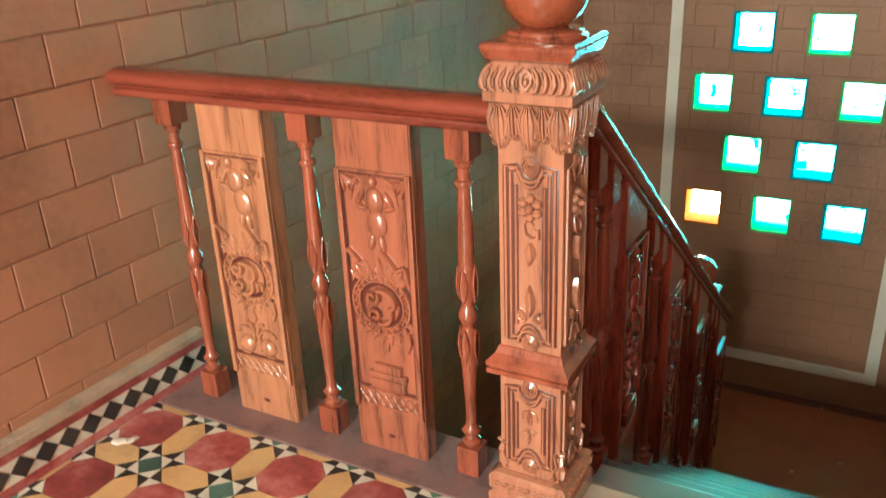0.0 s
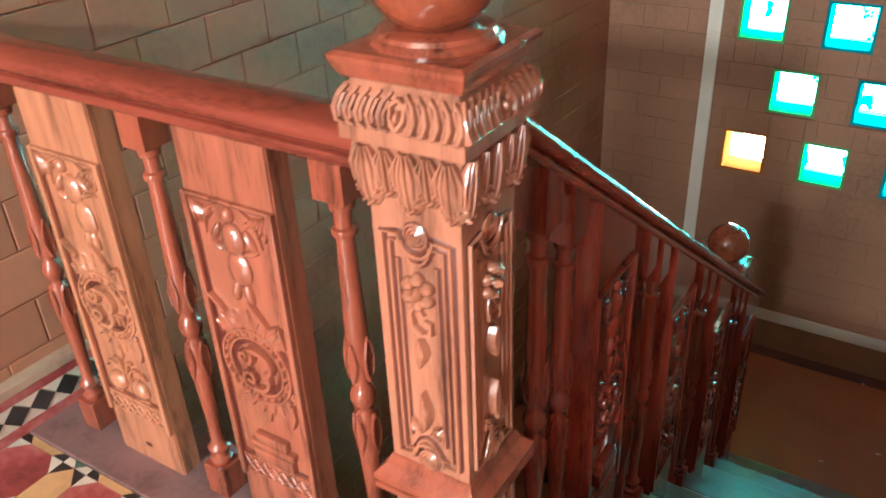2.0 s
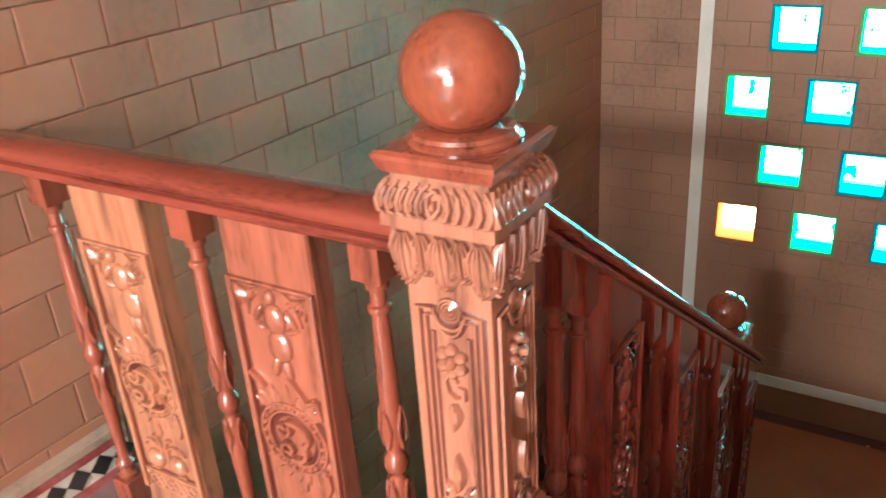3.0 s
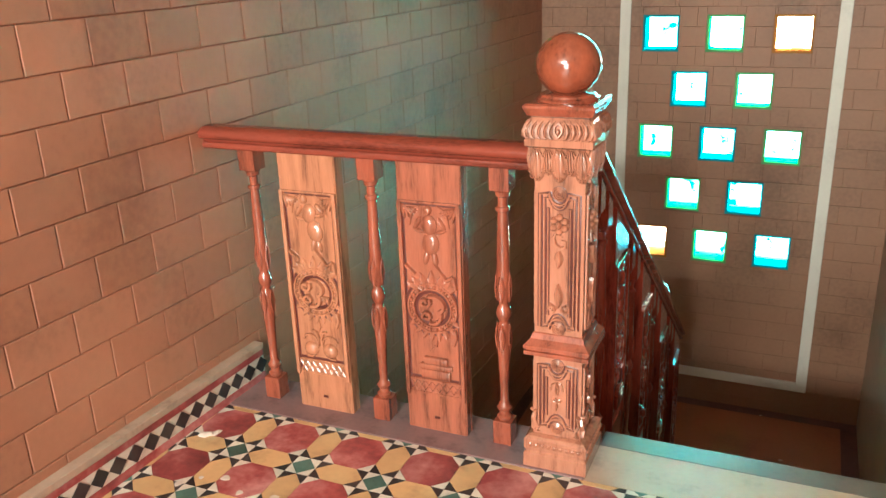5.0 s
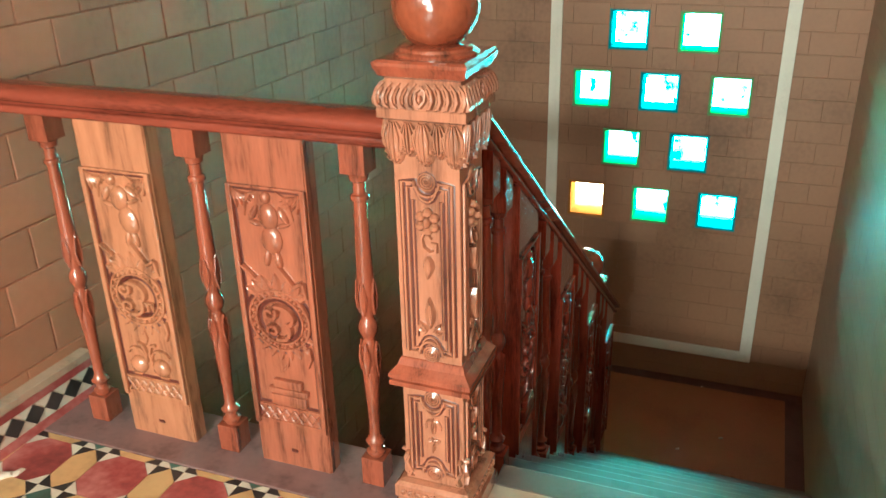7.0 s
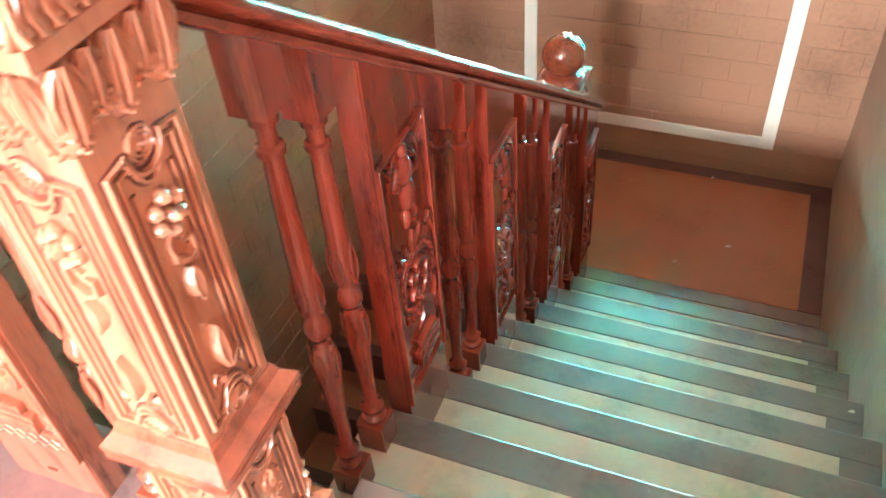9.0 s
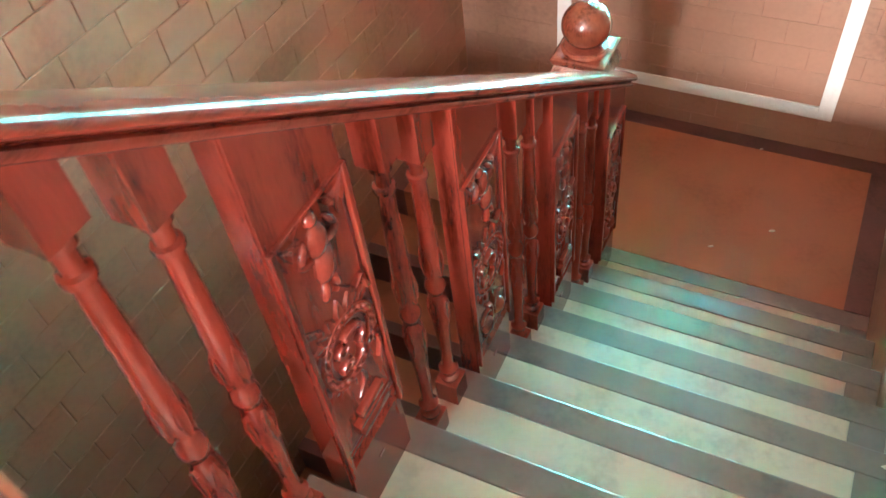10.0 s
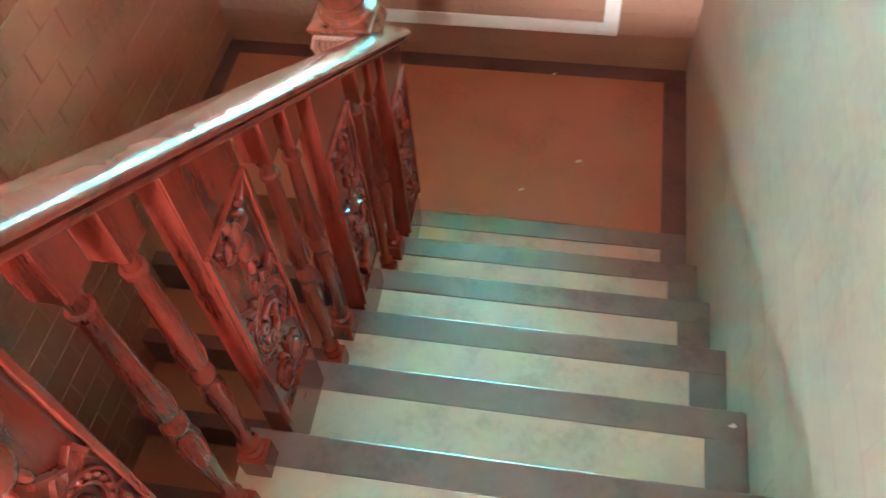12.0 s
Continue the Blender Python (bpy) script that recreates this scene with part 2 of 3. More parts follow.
# back wall with a window opening
WX0, WX1, WZ0, WZ1 = -1.46, 0.14, 2.08, 2.68
DX0, DX1, DZ1 = -0.5, 0.8, 1.96      # added, unseen doorway for the fill lamp
bm = bmesh.new()
for b in ((-2.2, HALL + 0.2, LOW - 0.2, 0.0), (-2.2, DX0, 0.0, DZ1), (DX1, HALL + 0.2, 0.0, DZ1), (-2.2, HALL + 0.2, DZ1, WZ0), (-2.2, WX0, WZ0, WZ1), (WX1, HALL + 0.2, WZ0, WZ1), (-2.2, HALL + 0.2, WZ1, TOP)):
    box(bm, b[0], b[1], BACK - 0.2, BACK, b[2], b[3])
slab("wall_south", bm, wall_paint, "unseen terracotta painted hall wall with an added doorway and a wide high window", "wall")
# unseen walls added: a wide hall bounces less light onto the balustrade
slab("wall_hall", boxed(HALL, HALL + 0.2, BACK, 1.25, LOW - 0.2, TOP), wall_paint, "unseen terracotta wall added far to the side to cut bounced light", "wall")
slab("wall_hall_north", boxed(EAST + 0.2, HALL + 0.2, 1.25, 1.45, LOW - 0.2, TOP), wall_paint, "unseen terracotta wall added to close the widened hall beside the stairwell", "wall")
slab("ceiling", boxed(-2.2, HALL + 0.2, BACK - 0.2, FARY + 0.2, TOP, TOP + 0.15), ceiling_paint, "plain painted ceiling slab over the stairwell", "ceiling")

floor = slab("floor", boxed(-2.0, HALL, BACK, 1.255, -0.16, -0.004), grout, "patterned cement tile floor with red octagons and stars", "floor")
curb = slab("curb", boxed(west(1.3) - 0.03, -0.47, 1.255, 1.455, -0.16, 0.002, bevel=0.004), cement, "worn grey cement curb under the balustrade, red reflections put into its colour", "curb")
slab("upper_edge", boxed(-0.47, EAST, 1.255, 1.432, -0.16, -0.001), step_pale, "pale polished strip at the head of the steps", "floor strip")
slab("upper_nosing", boxed(-0.47, EAST, 1.432, Y0, -0.16, 0.0, bevel=0.004), step_dark, "dark polished nosing at the head of the steps", "nosing")

# upper flight: each tread with its dark nosing, pale field and dark side border
FIELD = EAST - 0.09
for k in range(1, 9):
    y0, y1, z = Y0 + (k - 1) * GO, Y0 + k * GO, -k * RISE
    step = thing("stair_step", Matrix.Translation((0, y0, z)), "polished stair step, pale field with dark border and nosing" if k < 8 else "pale strip with dark border level with the half landing", "step", "steps of the upper flight", "structure")
    part("tread", boxed(-0.585, FIELD, -0.02, GO - 0.072, -RISE - 0.02, 0, bevel=0.002), step_pale, step)
    part("nosing", boxed(-0.585, EAST, GO - 0.072, GO, -RISE - 0.02, 0.0012, bevel=0.004), step_dark, step, "dark polished nosing")
    part("side_border", boxed(FIELD, EAST, -0.02, GO - 0.072, -RISE - 0.02, 0.0008), step_dark, step)
bm = bmesh.new()
ys = [(Y0, -0.20), (Y0 + 8 * GO, MID - 0.20), (Y0 + 8 * GO, MID - 0.34), (Y0, -0.36)]
va, vb = [bm.verts.new((-0.60, y, z)) for y, z in ys], [bm.verts.new((EAST, y, z)) for y, z in ys]
bm.faces.new(va), bm.faces.new(vb[::-1])
for i in range(4):
    bm.faces.new((va[i], vb[i], vb[(i + 1) % 4], va[(i + 1) % 4]))
slab("stair_slab", bm, wall_paint, "painted sloping slab that carries the upper flight", "stair slab")

# half landing with a dark border
YL = Y0 + 8 * GO
slab("half_landing", boxed(west(4) + 0.07, EAST - 0.09, YL, FARY - 0.075, MID - 0.16, MID), landing_red, "oxide red polished half landing floor", "landing")
bm = bmesh.new()
box(bm, -1.75, EAST, FARY - 0.075, FARY, MID - 0.16, MID + 0.0008)
box(bm, EAST - 0.09, EAST, YL, FARY - 0.075, MID - 0.16, MID + 0.0008)
box(bm, -1.75, west(4) + 0.07, YL, FARY - 0.075, MID - 0.16, MID + 0.0008)
slab("landing_border", bm, landing_border, "dark maroon border round the half landing", "floor border")
# lower flight, back beneath the hall
for k in range(1, 9):
    y1, z = YL - (k - 1) * GO, MID - k * RISE
    step = thing("lower_step", Matrix.Translation((0, y1, z)), "oxide red step of the flight below", "step", "steps of the lower flight", "structure")
    part("tread", boxed(-1.75, -0.66, -GO + 0.06, 0.02, -RISE - 0.02, 0), landing_red, step)
    part("nosing", boxed(-1.75, -0.66, -GO, -GO + 0.06, -RISE - 0.02, 0.0012, bevel=0.004), landing_border, step)
slab("lower_floor", boxed(-2.0, EAST, BACK, YL - 7 * GO, LOW - 0.15, LOW + RISE * 0.02), landing_red, "oxide red floor at the foot of the stairs", "floor")

# ---- far wall: blocks round the pierced screen ----
SX0, SX1, SZ0, SZ1 = -0.998, 0.072, -1.195, 2.32
BH, BL = 0.1065, 0.205
CELL = 0.2
SCREEN = []
for row, (z, first, count, kinds) in enumerate(((2.070, -0.829, 3, ("green", "blue", "green")), (1.763, -0.658, 2, ("green", "blue")), (1.456, -0.829, 3, ("green", "blue", "green")), (1.149, -0.658, 2, ("green", "blue")), (0.842, -0.829, 3, ("blue", "green", "amber")), (0.536, -0.658, 2, ("blue", "green")), (0.229, -0.829, 3, ("green", "blue", "green")), (-0.079, -0.658, 2, ("green", "blue")), (-0.386, -0.829, 3, ("amber", "green", "blue")))):
    for i in range(count):
        SCREEN.append((first + 0.345 * i, z, kinds[i]))


def clip_axis(rects, hx0, hx1, hz0, hz1):
    out = []
    for x0, x1, z0, z1 in rects:
        if x1 <= hx0 or x0 >= hx1 or z1 <= hz0 or z0 >= hz1:
            out.append((x0, x1, z0, z1))
            continue
        if x0 < hx0:
            out.append((x0, hx0, z0, z1))
        if x1 > hx1:
            out.append((hx1, x1, z0, z1))
        a, b = max(x0, hx0), min(x1, hx1)
        if z0 < hz0:
            out.append((a, b, z0, hz0))
        if z1 > hz1:
            out.append((a, b, hz1, z1))
    return out


bm = bmesh.new()
rects = [(-2.0, EAST + 0.2, LOW - 0.2, TOP)]
for x, z, kind in SCREEN:
    rects = clip_axis(rects, x - CELL / 2, x + CELL / 2, z - CELL / 2, z + CELL / 2)
for r in rects:
    box(bm, r[0], r[1], 0.006, 0.20, r[2], r[3])
part("backing", bm, joint_paint, wall_far)

# painted trim round the screen
bm = bmesh.new()
for b in ((SX0 - 0.06, SX0, SZ0 - 0.06, SZ1 + 0.06), (SX1, SX1 + 0.06, SZ0 - 0.06, SZ1 + 0.06), (SX0, SX1, SZ0 - 0.06, SZ0), (SX0, SX1, SZ1, SZ1 + 0.06)):
    box(bm, b[0], b[1], FARY - 0.008, FARY + 0.01, b[2], b[3], bevel=0.002)
slab("screen_trim", bm, white_trim, "pale painted border round the glass block screen", "trim")

for x, z, kind in SCREEN:
    g = thing("glass_block", Matrix.Translation((x, FARY, z)), {"blue": "sea-blue", "green": "pale green", "amber": "amber"}[kind] + " tinted glass block set in the far wall", "glass block", "glass blocks in the far wall")
    pane_mat, lining_mat = glass_mats[kind]
    h = CELL / 2
    bm = bmesh.new()
    for b in ((-h, -h + 0.012, -h, h), (h - 0.012, h, -h, h), (-h + 0.012, h - 0.012, -h, -h + 0.012), (-h + 0.012, h - 0.012, h - 0.012, h)):
        box(bm, b[0], b[1], 0.0, 0.125, b[2], b[3])
    part("lining", bm, lining_mat, g, "tinted glass rim")
    pane = part("pane", boxed(-h + 0.012, h - 0.012, 0.095, 0.102, -h + 0.012, h - 0.012), pane_mat, g)
bm = box(bmesh.new(), -2.5, 1.5, 0, 0.02, -1.6, 3.2)
sky_board = tagged(part("backdrop", bm, daylight), "bright daylight with foliage beyond the glass screen", "backdrop", kind="structure")
sky_board.location = (0, FARY + 0.8, 0)

# hall window in the back wall
hall_window = thing("window_1", Matrix.Translation(((WX0 + WX1) / 2, BACK - 0.1, (WZ0 + WZ1) / 2)), "wide bright hall window with a wooden frame", "window", kind="structure")
hw, hh = (WX1 - WX0) / 2, (WZ1 - WZ0) / 2
bm = bmesh.new()
for b in ((-hw, -hw + 0.05, -hh, hh), (hw - 0.05, hw, -hh, hh), (-hw + 0.05, hw - 0.05, -hh, -hh + 0.05), (-hw + 0.05, hw - 0.05, hh - 0.05, hh)):
    box(bm, b[0], b[1], -0.06, 0.02, b[2], b[3], bevel=0.003)
part("window_frame", bm, wood, hall_window)


# ---- balustrade ----
RAILZ = 0.808
CY = 1.362                          # line of the level balustrade
CX = -0.540                         # line of the sloping balustrade
SLOPE = -RISE / GO


def rail_under(y):
    """Underside of the sloping rail."""
    return 0.693 - 0.7095 * (y - 1.635)


RAIL_BASE = [(-0.030, 0.0), (0.030, 0.0), (0.034, 0.004), (0.035, 0.012), (0.033, 0.018), (0.027, 0.021), (-0.027, 0.021), (-0.033, 0.018), (-0.035, 0.012), (-0.034, 0.004)]
RAIL_CAP = [(-0.026, 0.021), (0.026, 0.021), (0.030, 0.028), (0.041, 0.032), (0.046, 0.038), (0.047, 0.047), (0.044, 0.055), (0.036, 0.061), (0.020, 0.066), (0.0, 0.0675), (-0.020, 0.066), (-0.036, 0.061), (-0.044, 0.055), (-0.047, 0.047), (-0.046, 0.038), (-0.041, 0.032), (-0.030, 0.028)]


def swept_rail(p0, p1, side, section, tall=1.0):
    """The rail's moulded section drawn from p0 to p1; both ends cut upright."""
    bm = bmesh.new()
    side = Vector(side)
    ends = [[bm.verts.new(Vector(p) + side * a + Vector((0, 0, b * tall))) for a, b in section] for p in (p0, p1)]
    n = len(section)
    for i in range(n):
        bm.faces.new((ends[0][i], ends[0][(i + 1) % n], ends[1][(i + 1) % n], ends[1][i]))
    bm.faces.new(ends[0][::-1])
    bm.faces.new(ends[1])
    return bm


def handrail(p0, p1, side, tall, label):
    t = tagged(new("handrail"), label, "handrail", "handrails")
    for name, section in (("rail_cap", RAIL_CAP), ("rail_base", RAIL_BASE)):
        part(name, swept_rail(p0, p1, side, section, tall), wood_rail, t, smooth=True)
    return t


handrail((west(CY) - 0.02, CY, RAILZ), (-0.61, CY, RAILZ), (0, 1, 0), 0.95, "polished red-brown teak handrail, level, let into the wall")
handrail((CX, 1.42, rail_under(1.42)), (CX, 3.50, rail_under(3.50)), (1, 0, 0), 0.84, "polished red-brown teak handrail sloping down beside the steps")


def sloped_block(half, z0, zl, zr, axis):
    """A square block whose top follows the rail: zl, zr at its two ends along the axis."""
    bm = bmesh.new()
    corners = ((-half, -half), (half, -half), (half, half), (-half, half))
    lo = [bm.verts.new((x, y, z0)) for x, y in corners]
    hi = [bm.verts.new((x, y, (zl + (zr - zl) * ((x if axis == 0 else y) + half) / (2 * half)))) for x, y in corners]
    bm.faces.new(lo[::-1]), bm.faces.new(hi)
    for i in range(4):
        bm.faces.new((lo[i], lo[(i + 1) % 4], hi[(i + 1) % 4], hi[i]))
    return bm


def baluster(m, turned_top, top_l, top_r, axis, label, mat):
    """A turned baluster on a square foot; its top block is cut to the rail."""
    t = thing("baluster", m, label, "baluster", "balusters of the stair")
    half = 0.0265
    part("foot_block", boxed(-half, half, -half, half, 0, 0.072, bevel=0.002), mat, t)
    f = (turned_top - 0.072) / 0.673
    zz = lambda z: 0.072 + (z - 0.072) * f
    prof = [(0.019, 0.070), (0.024, 0.078), (0.024, 0.084), (0.017, 0.090), (0.016, 0.100), (0.023, 0.106), (0.024, 0.112), (0.018, 0.118), (0.0155, 0.130), (0.0165, 0.18), (0.020, 0.24), (0.0235, 0.29), (0.0235, 0.325), (0.0205, 0.362), (0.017, 0.370), (0.0165, 0.376), (0.022, 0.383), (0.0265, 0.394), (0.0265, 0.404), (0.022, 0.415), (0.0165, 0.423), (0.017, 0.430), (0.0215, 0.445), (0.0235, 0.48), (0.0225, 0.53), (0.0195, 0.62), (0.0175, 0.67), (0.0168, 0.684), (0.023, 0.687), (0.0245, 0.692), (0.023, 0.697), (0.0165, 0.700), (0.0160, 0.712), (0.0165, 0.724), (0.0235, 0.728), (0.0245, 0.7345), (0.0235, 0.741), (0.019, 0.744), (0.024, 0.747)]
    part("turned_shaft", lathe(bmesh.new(), [(r * (0.80 if 0.12 < z < 0.735 else 0.92), zz(z)) for r, z in prof], 20), mat, t, smooth=True)
    bm = bmesh.new()
    for i in range(4):
        mm = Matrix.Rotation(i * math.pi / 2, 4, "Z") @ Matrix.Translation((0, -0.0165, 0))
        for z, turn, ln in ((zz(0.432), 0.0, 0.085 * f), (zz(0.368), math.pi, 0.088 * f)):
            leaf(bm, 0, z, ln, 0.024, 0.0030, mm, turn)
            tube(bm, [(-0.006, z + (0.012 if turn == 0 else -0.012)), (-0.011, z + (0.04 if turn == 0 else -0.04)), (-0.004, z + (0.075 if turn == 0 else -0.075))], 0.0012, mm @ Matrix.Translation((0, -0.003, 0)), 5)
            tube(bm, [(0.006, z + (0.012 if turn == 0 else -0.012)), (0.011, z + (0.04 if turn == 0 else -0.04)), (0.004, z + (0.075 if turn == 0 else -0.075))], 0.0012, mm @ Matrix.Translation((0, -0.003, 0)), 5)
    part("carved_leaves", bm, mat, t, smooth=True)
    part("top_block", sloped_block(half, turned_top, top_l, top_r, axis), mat, t)
    return t


PW, PT = 0.186, 0.046              # width and thickness of the flat carved splats


def splat(m, top_l, top_r, lift, variant, label, mat):
    """A flat carved splat: x across, front towards -y, z up from its foot."""
    t = thing("carved_splat", m, label, "carved splat", "carved splats of the stair")
    h = PW / 2
    bm = bmesh.new()
    pts = [(-h, 0), (h, 0), (h, top_r), (-h, top_l)]
    fr, bk = [bm.verts.new((x, 0, z)) for x, z in pts], [bm.verts.new((x, PT, z)) for x, z in pts]
    bm.faces.new(fr), bm.faces.new(bk[::-1])
    for i in range(4):
        bm.faces.new((fr[i], bk[i], bk[(i + 1) % 4], fr[(i + 1) % 4]))
    bmesh.ops.bevel(bm, geom=[e for e in bm.edges if abs(e.verts[0].co.z - e.verts[1].co.z) > 0.2], offset=0.003, segments=2, affect="EDGES")
    part("board", bm, mat, t)
    F = Matrix.Translation((0, 0, lift))
    bm = bmesh.new()
    for sx in (-1, 1):
        box(bm, sx * h - (0.001 if sx > 0 else -0.001) * 1 - (0.012 if sx > 0 else 0), sx * h + (0.012 if sx < 0 else 0) - (0.001 if sx > 0 else -0.001), -0.009, 0.001, lift + 0.112, lift + 0.700, bevel=0.002)
    box(bm, -h + 0.013, h - 0.013, -0.008, 0.001, lift + 0.694, lift + 0.700, bevel=0.0015)
    part("raised_border", bm, mat, t)
    part("peg", boxed(-0.008, 0.008, -0.0012, 0.002, lift + 0.040, lift + 0.048), wood_shade_and_peg, t)
    # lattice band
    bm = bmesh.new()
    box(bm, -h + 0.014, h - 0.014, -0.003, 0.001, lift + 0.118, lift + 0.124)
    box(bm, -h + 0.014, h - 0.014, -0.003, 0.001, lift + 0.160, lift + 0.166)
    for i in range(7):
        a = -0.066 + i * 0.022
        tube(bm, [(a - 0.011, 0.126), (a + 0.011, 0.158)], 0.0035, F, 5)
        tube(bm, [(a + 0.011, 0.126), (a - 0.011, 0.158)], 0.003, F, 5)
        blob(bm, a, 0.142, 0.004, 0.004, 0.005, F, 0, 6, 4)
    part("lattice_band", bm, mat, t)
    # medallion
    bm = bmesh.new()
    C = 0.392
    tube(bm, arc(0, C, 0.073, 0, 350, 34, 0.073), 0.0042, F, 6, closed=True)
    tube(bm, arc(0, C, 0.057, 0, 350, 34, 0.057), 0.0038, F, 6, closed=True)
    for i in range(22):
        t0 = 2 * math.pi * i / 22
        blob(bm, 0.065 * math.cos(t0), C + 0.065 * math.sin(t0), 0.0065, 0.0065, 0.006, F, 0, 7, 5)
    ring = part("medallion", bm, mat, t, smooth=True)
    # flat dark strips paint the shade beside the raised lines
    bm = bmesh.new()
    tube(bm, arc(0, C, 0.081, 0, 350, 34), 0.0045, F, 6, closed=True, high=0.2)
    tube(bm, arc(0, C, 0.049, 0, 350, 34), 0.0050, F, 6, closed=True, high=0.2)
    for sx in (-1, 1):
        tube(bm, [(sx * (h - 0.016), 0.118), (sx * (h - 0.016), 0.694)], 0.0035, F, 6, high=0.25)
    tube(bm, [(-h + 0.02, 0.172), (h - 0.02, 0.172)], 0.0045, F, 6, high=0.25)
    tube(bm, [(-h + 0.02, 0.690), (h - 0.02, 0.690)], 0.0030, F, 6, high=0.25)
    part("stained_groove", bm, wood_shade_and_peg, t, "dark strips that put the carved grooves' shade into colour", smooth=True)
    bm = bmesh.new()
    a0 = -0.006 if variant == 0 else -0.018
    tube(bm, spiral(a0 - 0.016, C + 0.016, 0.004, 0.017, 0, 400), 0.0068, F, 6)
    tube(bm, [(a0 - 0.004, C + 0.032)] + arc(a0 + 0.008, C + 0.010, 0.033, 110, -60, 12, 0.025), 0.0075, F, 6)
    tube(bm, spiral(a0 - 0.010, C - 0.027, 0.004, 0.015, 200, 560), 0.0066, F, 6)
    tube(bm, arc(a0 + 0.006, C - 0.020, 0.026, 40, -110, 10), 0.0072, F, 6)
    if variant:
        tube(bm, [(0.012, C - 0.012), (0.044, C - 0.014)], 0.004, F, 6)
        tube(bm, [(0.026, C - 0.012), (0.026, C - 0.034)], 0.004, F, 6)
        tube(bm, [(0.040, C - 0.012), (0.040, C - 0.034)], 0.004, F, 6)
        tube(bm, arc(0.014, C - 0.024, 0.006, 0, 300, 8), 0.003, F, 5)
    part("medallion_scroll", bm, mat, ring, smooth=True)
    # lotus petals above and rays below the medallion
    for i, deg in enumerate((-62, -40, -20, 0, 20, 40, 62)):
        bm = bmesh.new()
        leaf(bm, 0.072 * math.sin(radians(deg)) * 0.6, C + 0.052, 0.062 - 0.02 * abs(deg) / 62, 0.030, 0.0042, F, radians(deg))
        part("petal", bm, mat, t, smooth=True)
    for deg in (118, 135, 152, 168, 184, 200, 216, 234):
        bm = bmesh.new()
        leaf(bm, 0.052 * math.sin(radians(deg)), C + 0.062 * math.cos(radians(deg)), 0.040, 0.022, 0.0028, F, radians(deg))
        part("petal", bm, mat, t, smooth=True)
    for a, b in (((-0.078, 0.515), (-0.048, 0.488)), ((0.008, 0.525), (0.044, 0.480)), ((0.044, 0.480), (0.066, 0.492)), ((0.066, 0.492), (0.074, 0.455))):
        bm = bmesh.new()
        tube(bm, [a, ((a[0] + b[0]) / 2, (a[1] + b[1]) / 2), b], 0.006, F, 6)
        part("angular_scroll", bm, mat, t, smooth=True)
    bm = bmesh.new()
    tube(bm, [(0.066, 0.335), (0.070, 0.310), (0.060, 0.285)], 0.005, F, 6)
    part("angular_scroll", bm, mat, t, smooth=True)
    # corner sprays under the top border
    for sx in (-1, 1):
        bm = bmesh.new()
        for i in range(5):
            leaf(bm, sx * (0.078 - 0.004 * i), 0.690 - 0.002 * i, 0.044 - 0.003 * i, 0.013, 0.005, F, sx * radians(190 + 15 * i))
        tube(bm, [(sx * 0.022, 0.690), (sx * 0.040, 0.680), (sx * 0.052, 0.660), (sx * 0.058, 0.630)], 0.0042, F, 6, taper=True)
        part("corner_spray", bm, mat, t, smooth=True)
    # smooth raised bosses at the head of the board
    s = 0.012 if variant else 0.0
    for a, b, ra, rb, depth, turn in ((-0.002 - s, 0.676, 0.012, 0.014, 0.011, 0), (0.0, 0.634, 0.024, 0.030, 0.013, s * 12), (-0.034, 0.640, 0.008, 0.020, 0.009, 0.5), (0.036, 0.640 + s, 0.008, 0.020, 0.009, -0.5 - s * 30), (-0.032, 0.618, 0.018, 0.006, 0.009, 0.3), (0.034, 0.618 + s, 0.018, 0.006, 0.009, -0.3), (0.003 + s, 0.582, 0.026, 0.034, 0.012, -s * 18), (-0.012 + s * 1.6, 0.540, 0.009, 0.022, 0.009, 0.2), (0.014 + s, 0.540, 0.009, 0.022, 0.009, -0.2)):
        bm = bmesh.new()
        blob(bm, a, b, ra, rb, depth * 0.72, F, turn)
        part("raised_boss", bm, mat, t, smooth=True)
    # foot motif
    bm = bmesh.new()
    if variant == 0:
        tube(bm, [(0.012, 0.300), (0.008, 0.278), (-0.012, 0.258)], 0.004, F, 6, taper=True)
        for z0, z1, w in ((0.176, 0.205, 0.045), (0.205, 0.222, 0.050), (0.222, 0.244, 0.036)):
            box(bm, -w + 0.006, w + 0.006, -0.013, 0.001, lift + z0, lift + z1 - 0.001, bevel=0.003)
    else:
        for sx in (-1, 1):
            blob(bm, sx * 0.032, 0.205, 0.026, 0.024, 0.011, F, sx * 0.3)
            tube(bm, arc(sx * 0.034, 0.225, 0.026, 90 - sx * 70, 90 + sx * 110, 10), 0.004, F, 6)
            tube(bm, [(sx * 0.008, 0.215), (sx * 0.004, 0.240), (sx * 0.012, 0.262), (sx * 0.026, 0.266)], 0.005, F, 6)
            tube(bm, [(sx * 0.020, 0.190), (sx * 0.030, 0.178), (sx * 0.050, 0.178)], 0.004, F, 6)
        tube(bm, [(0.0, 0.300), (0.004, 0.280), (-0.004, 0.262)], 0.004, F, 6, taper=True)
    part("foot_motif", bm, mat, t, smooth=True)
    return t


# level run against the hall
for x, w in ((-1.497, "beside the wall"), (-1.108, "between two carved splats"), (-0.726, "beside the newel post")):
    baluster(Matrix.Translation((x, CY, 0.002)), 0.745, RAILZ - 0.001, RAILZ - 0.001, 0, "turned teak baluster with carved leaves, " + w, wood_mid)
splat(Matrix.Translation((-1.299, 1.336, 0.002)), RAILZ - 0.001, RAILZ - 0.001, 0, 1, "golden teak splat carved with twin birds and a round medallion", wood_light)
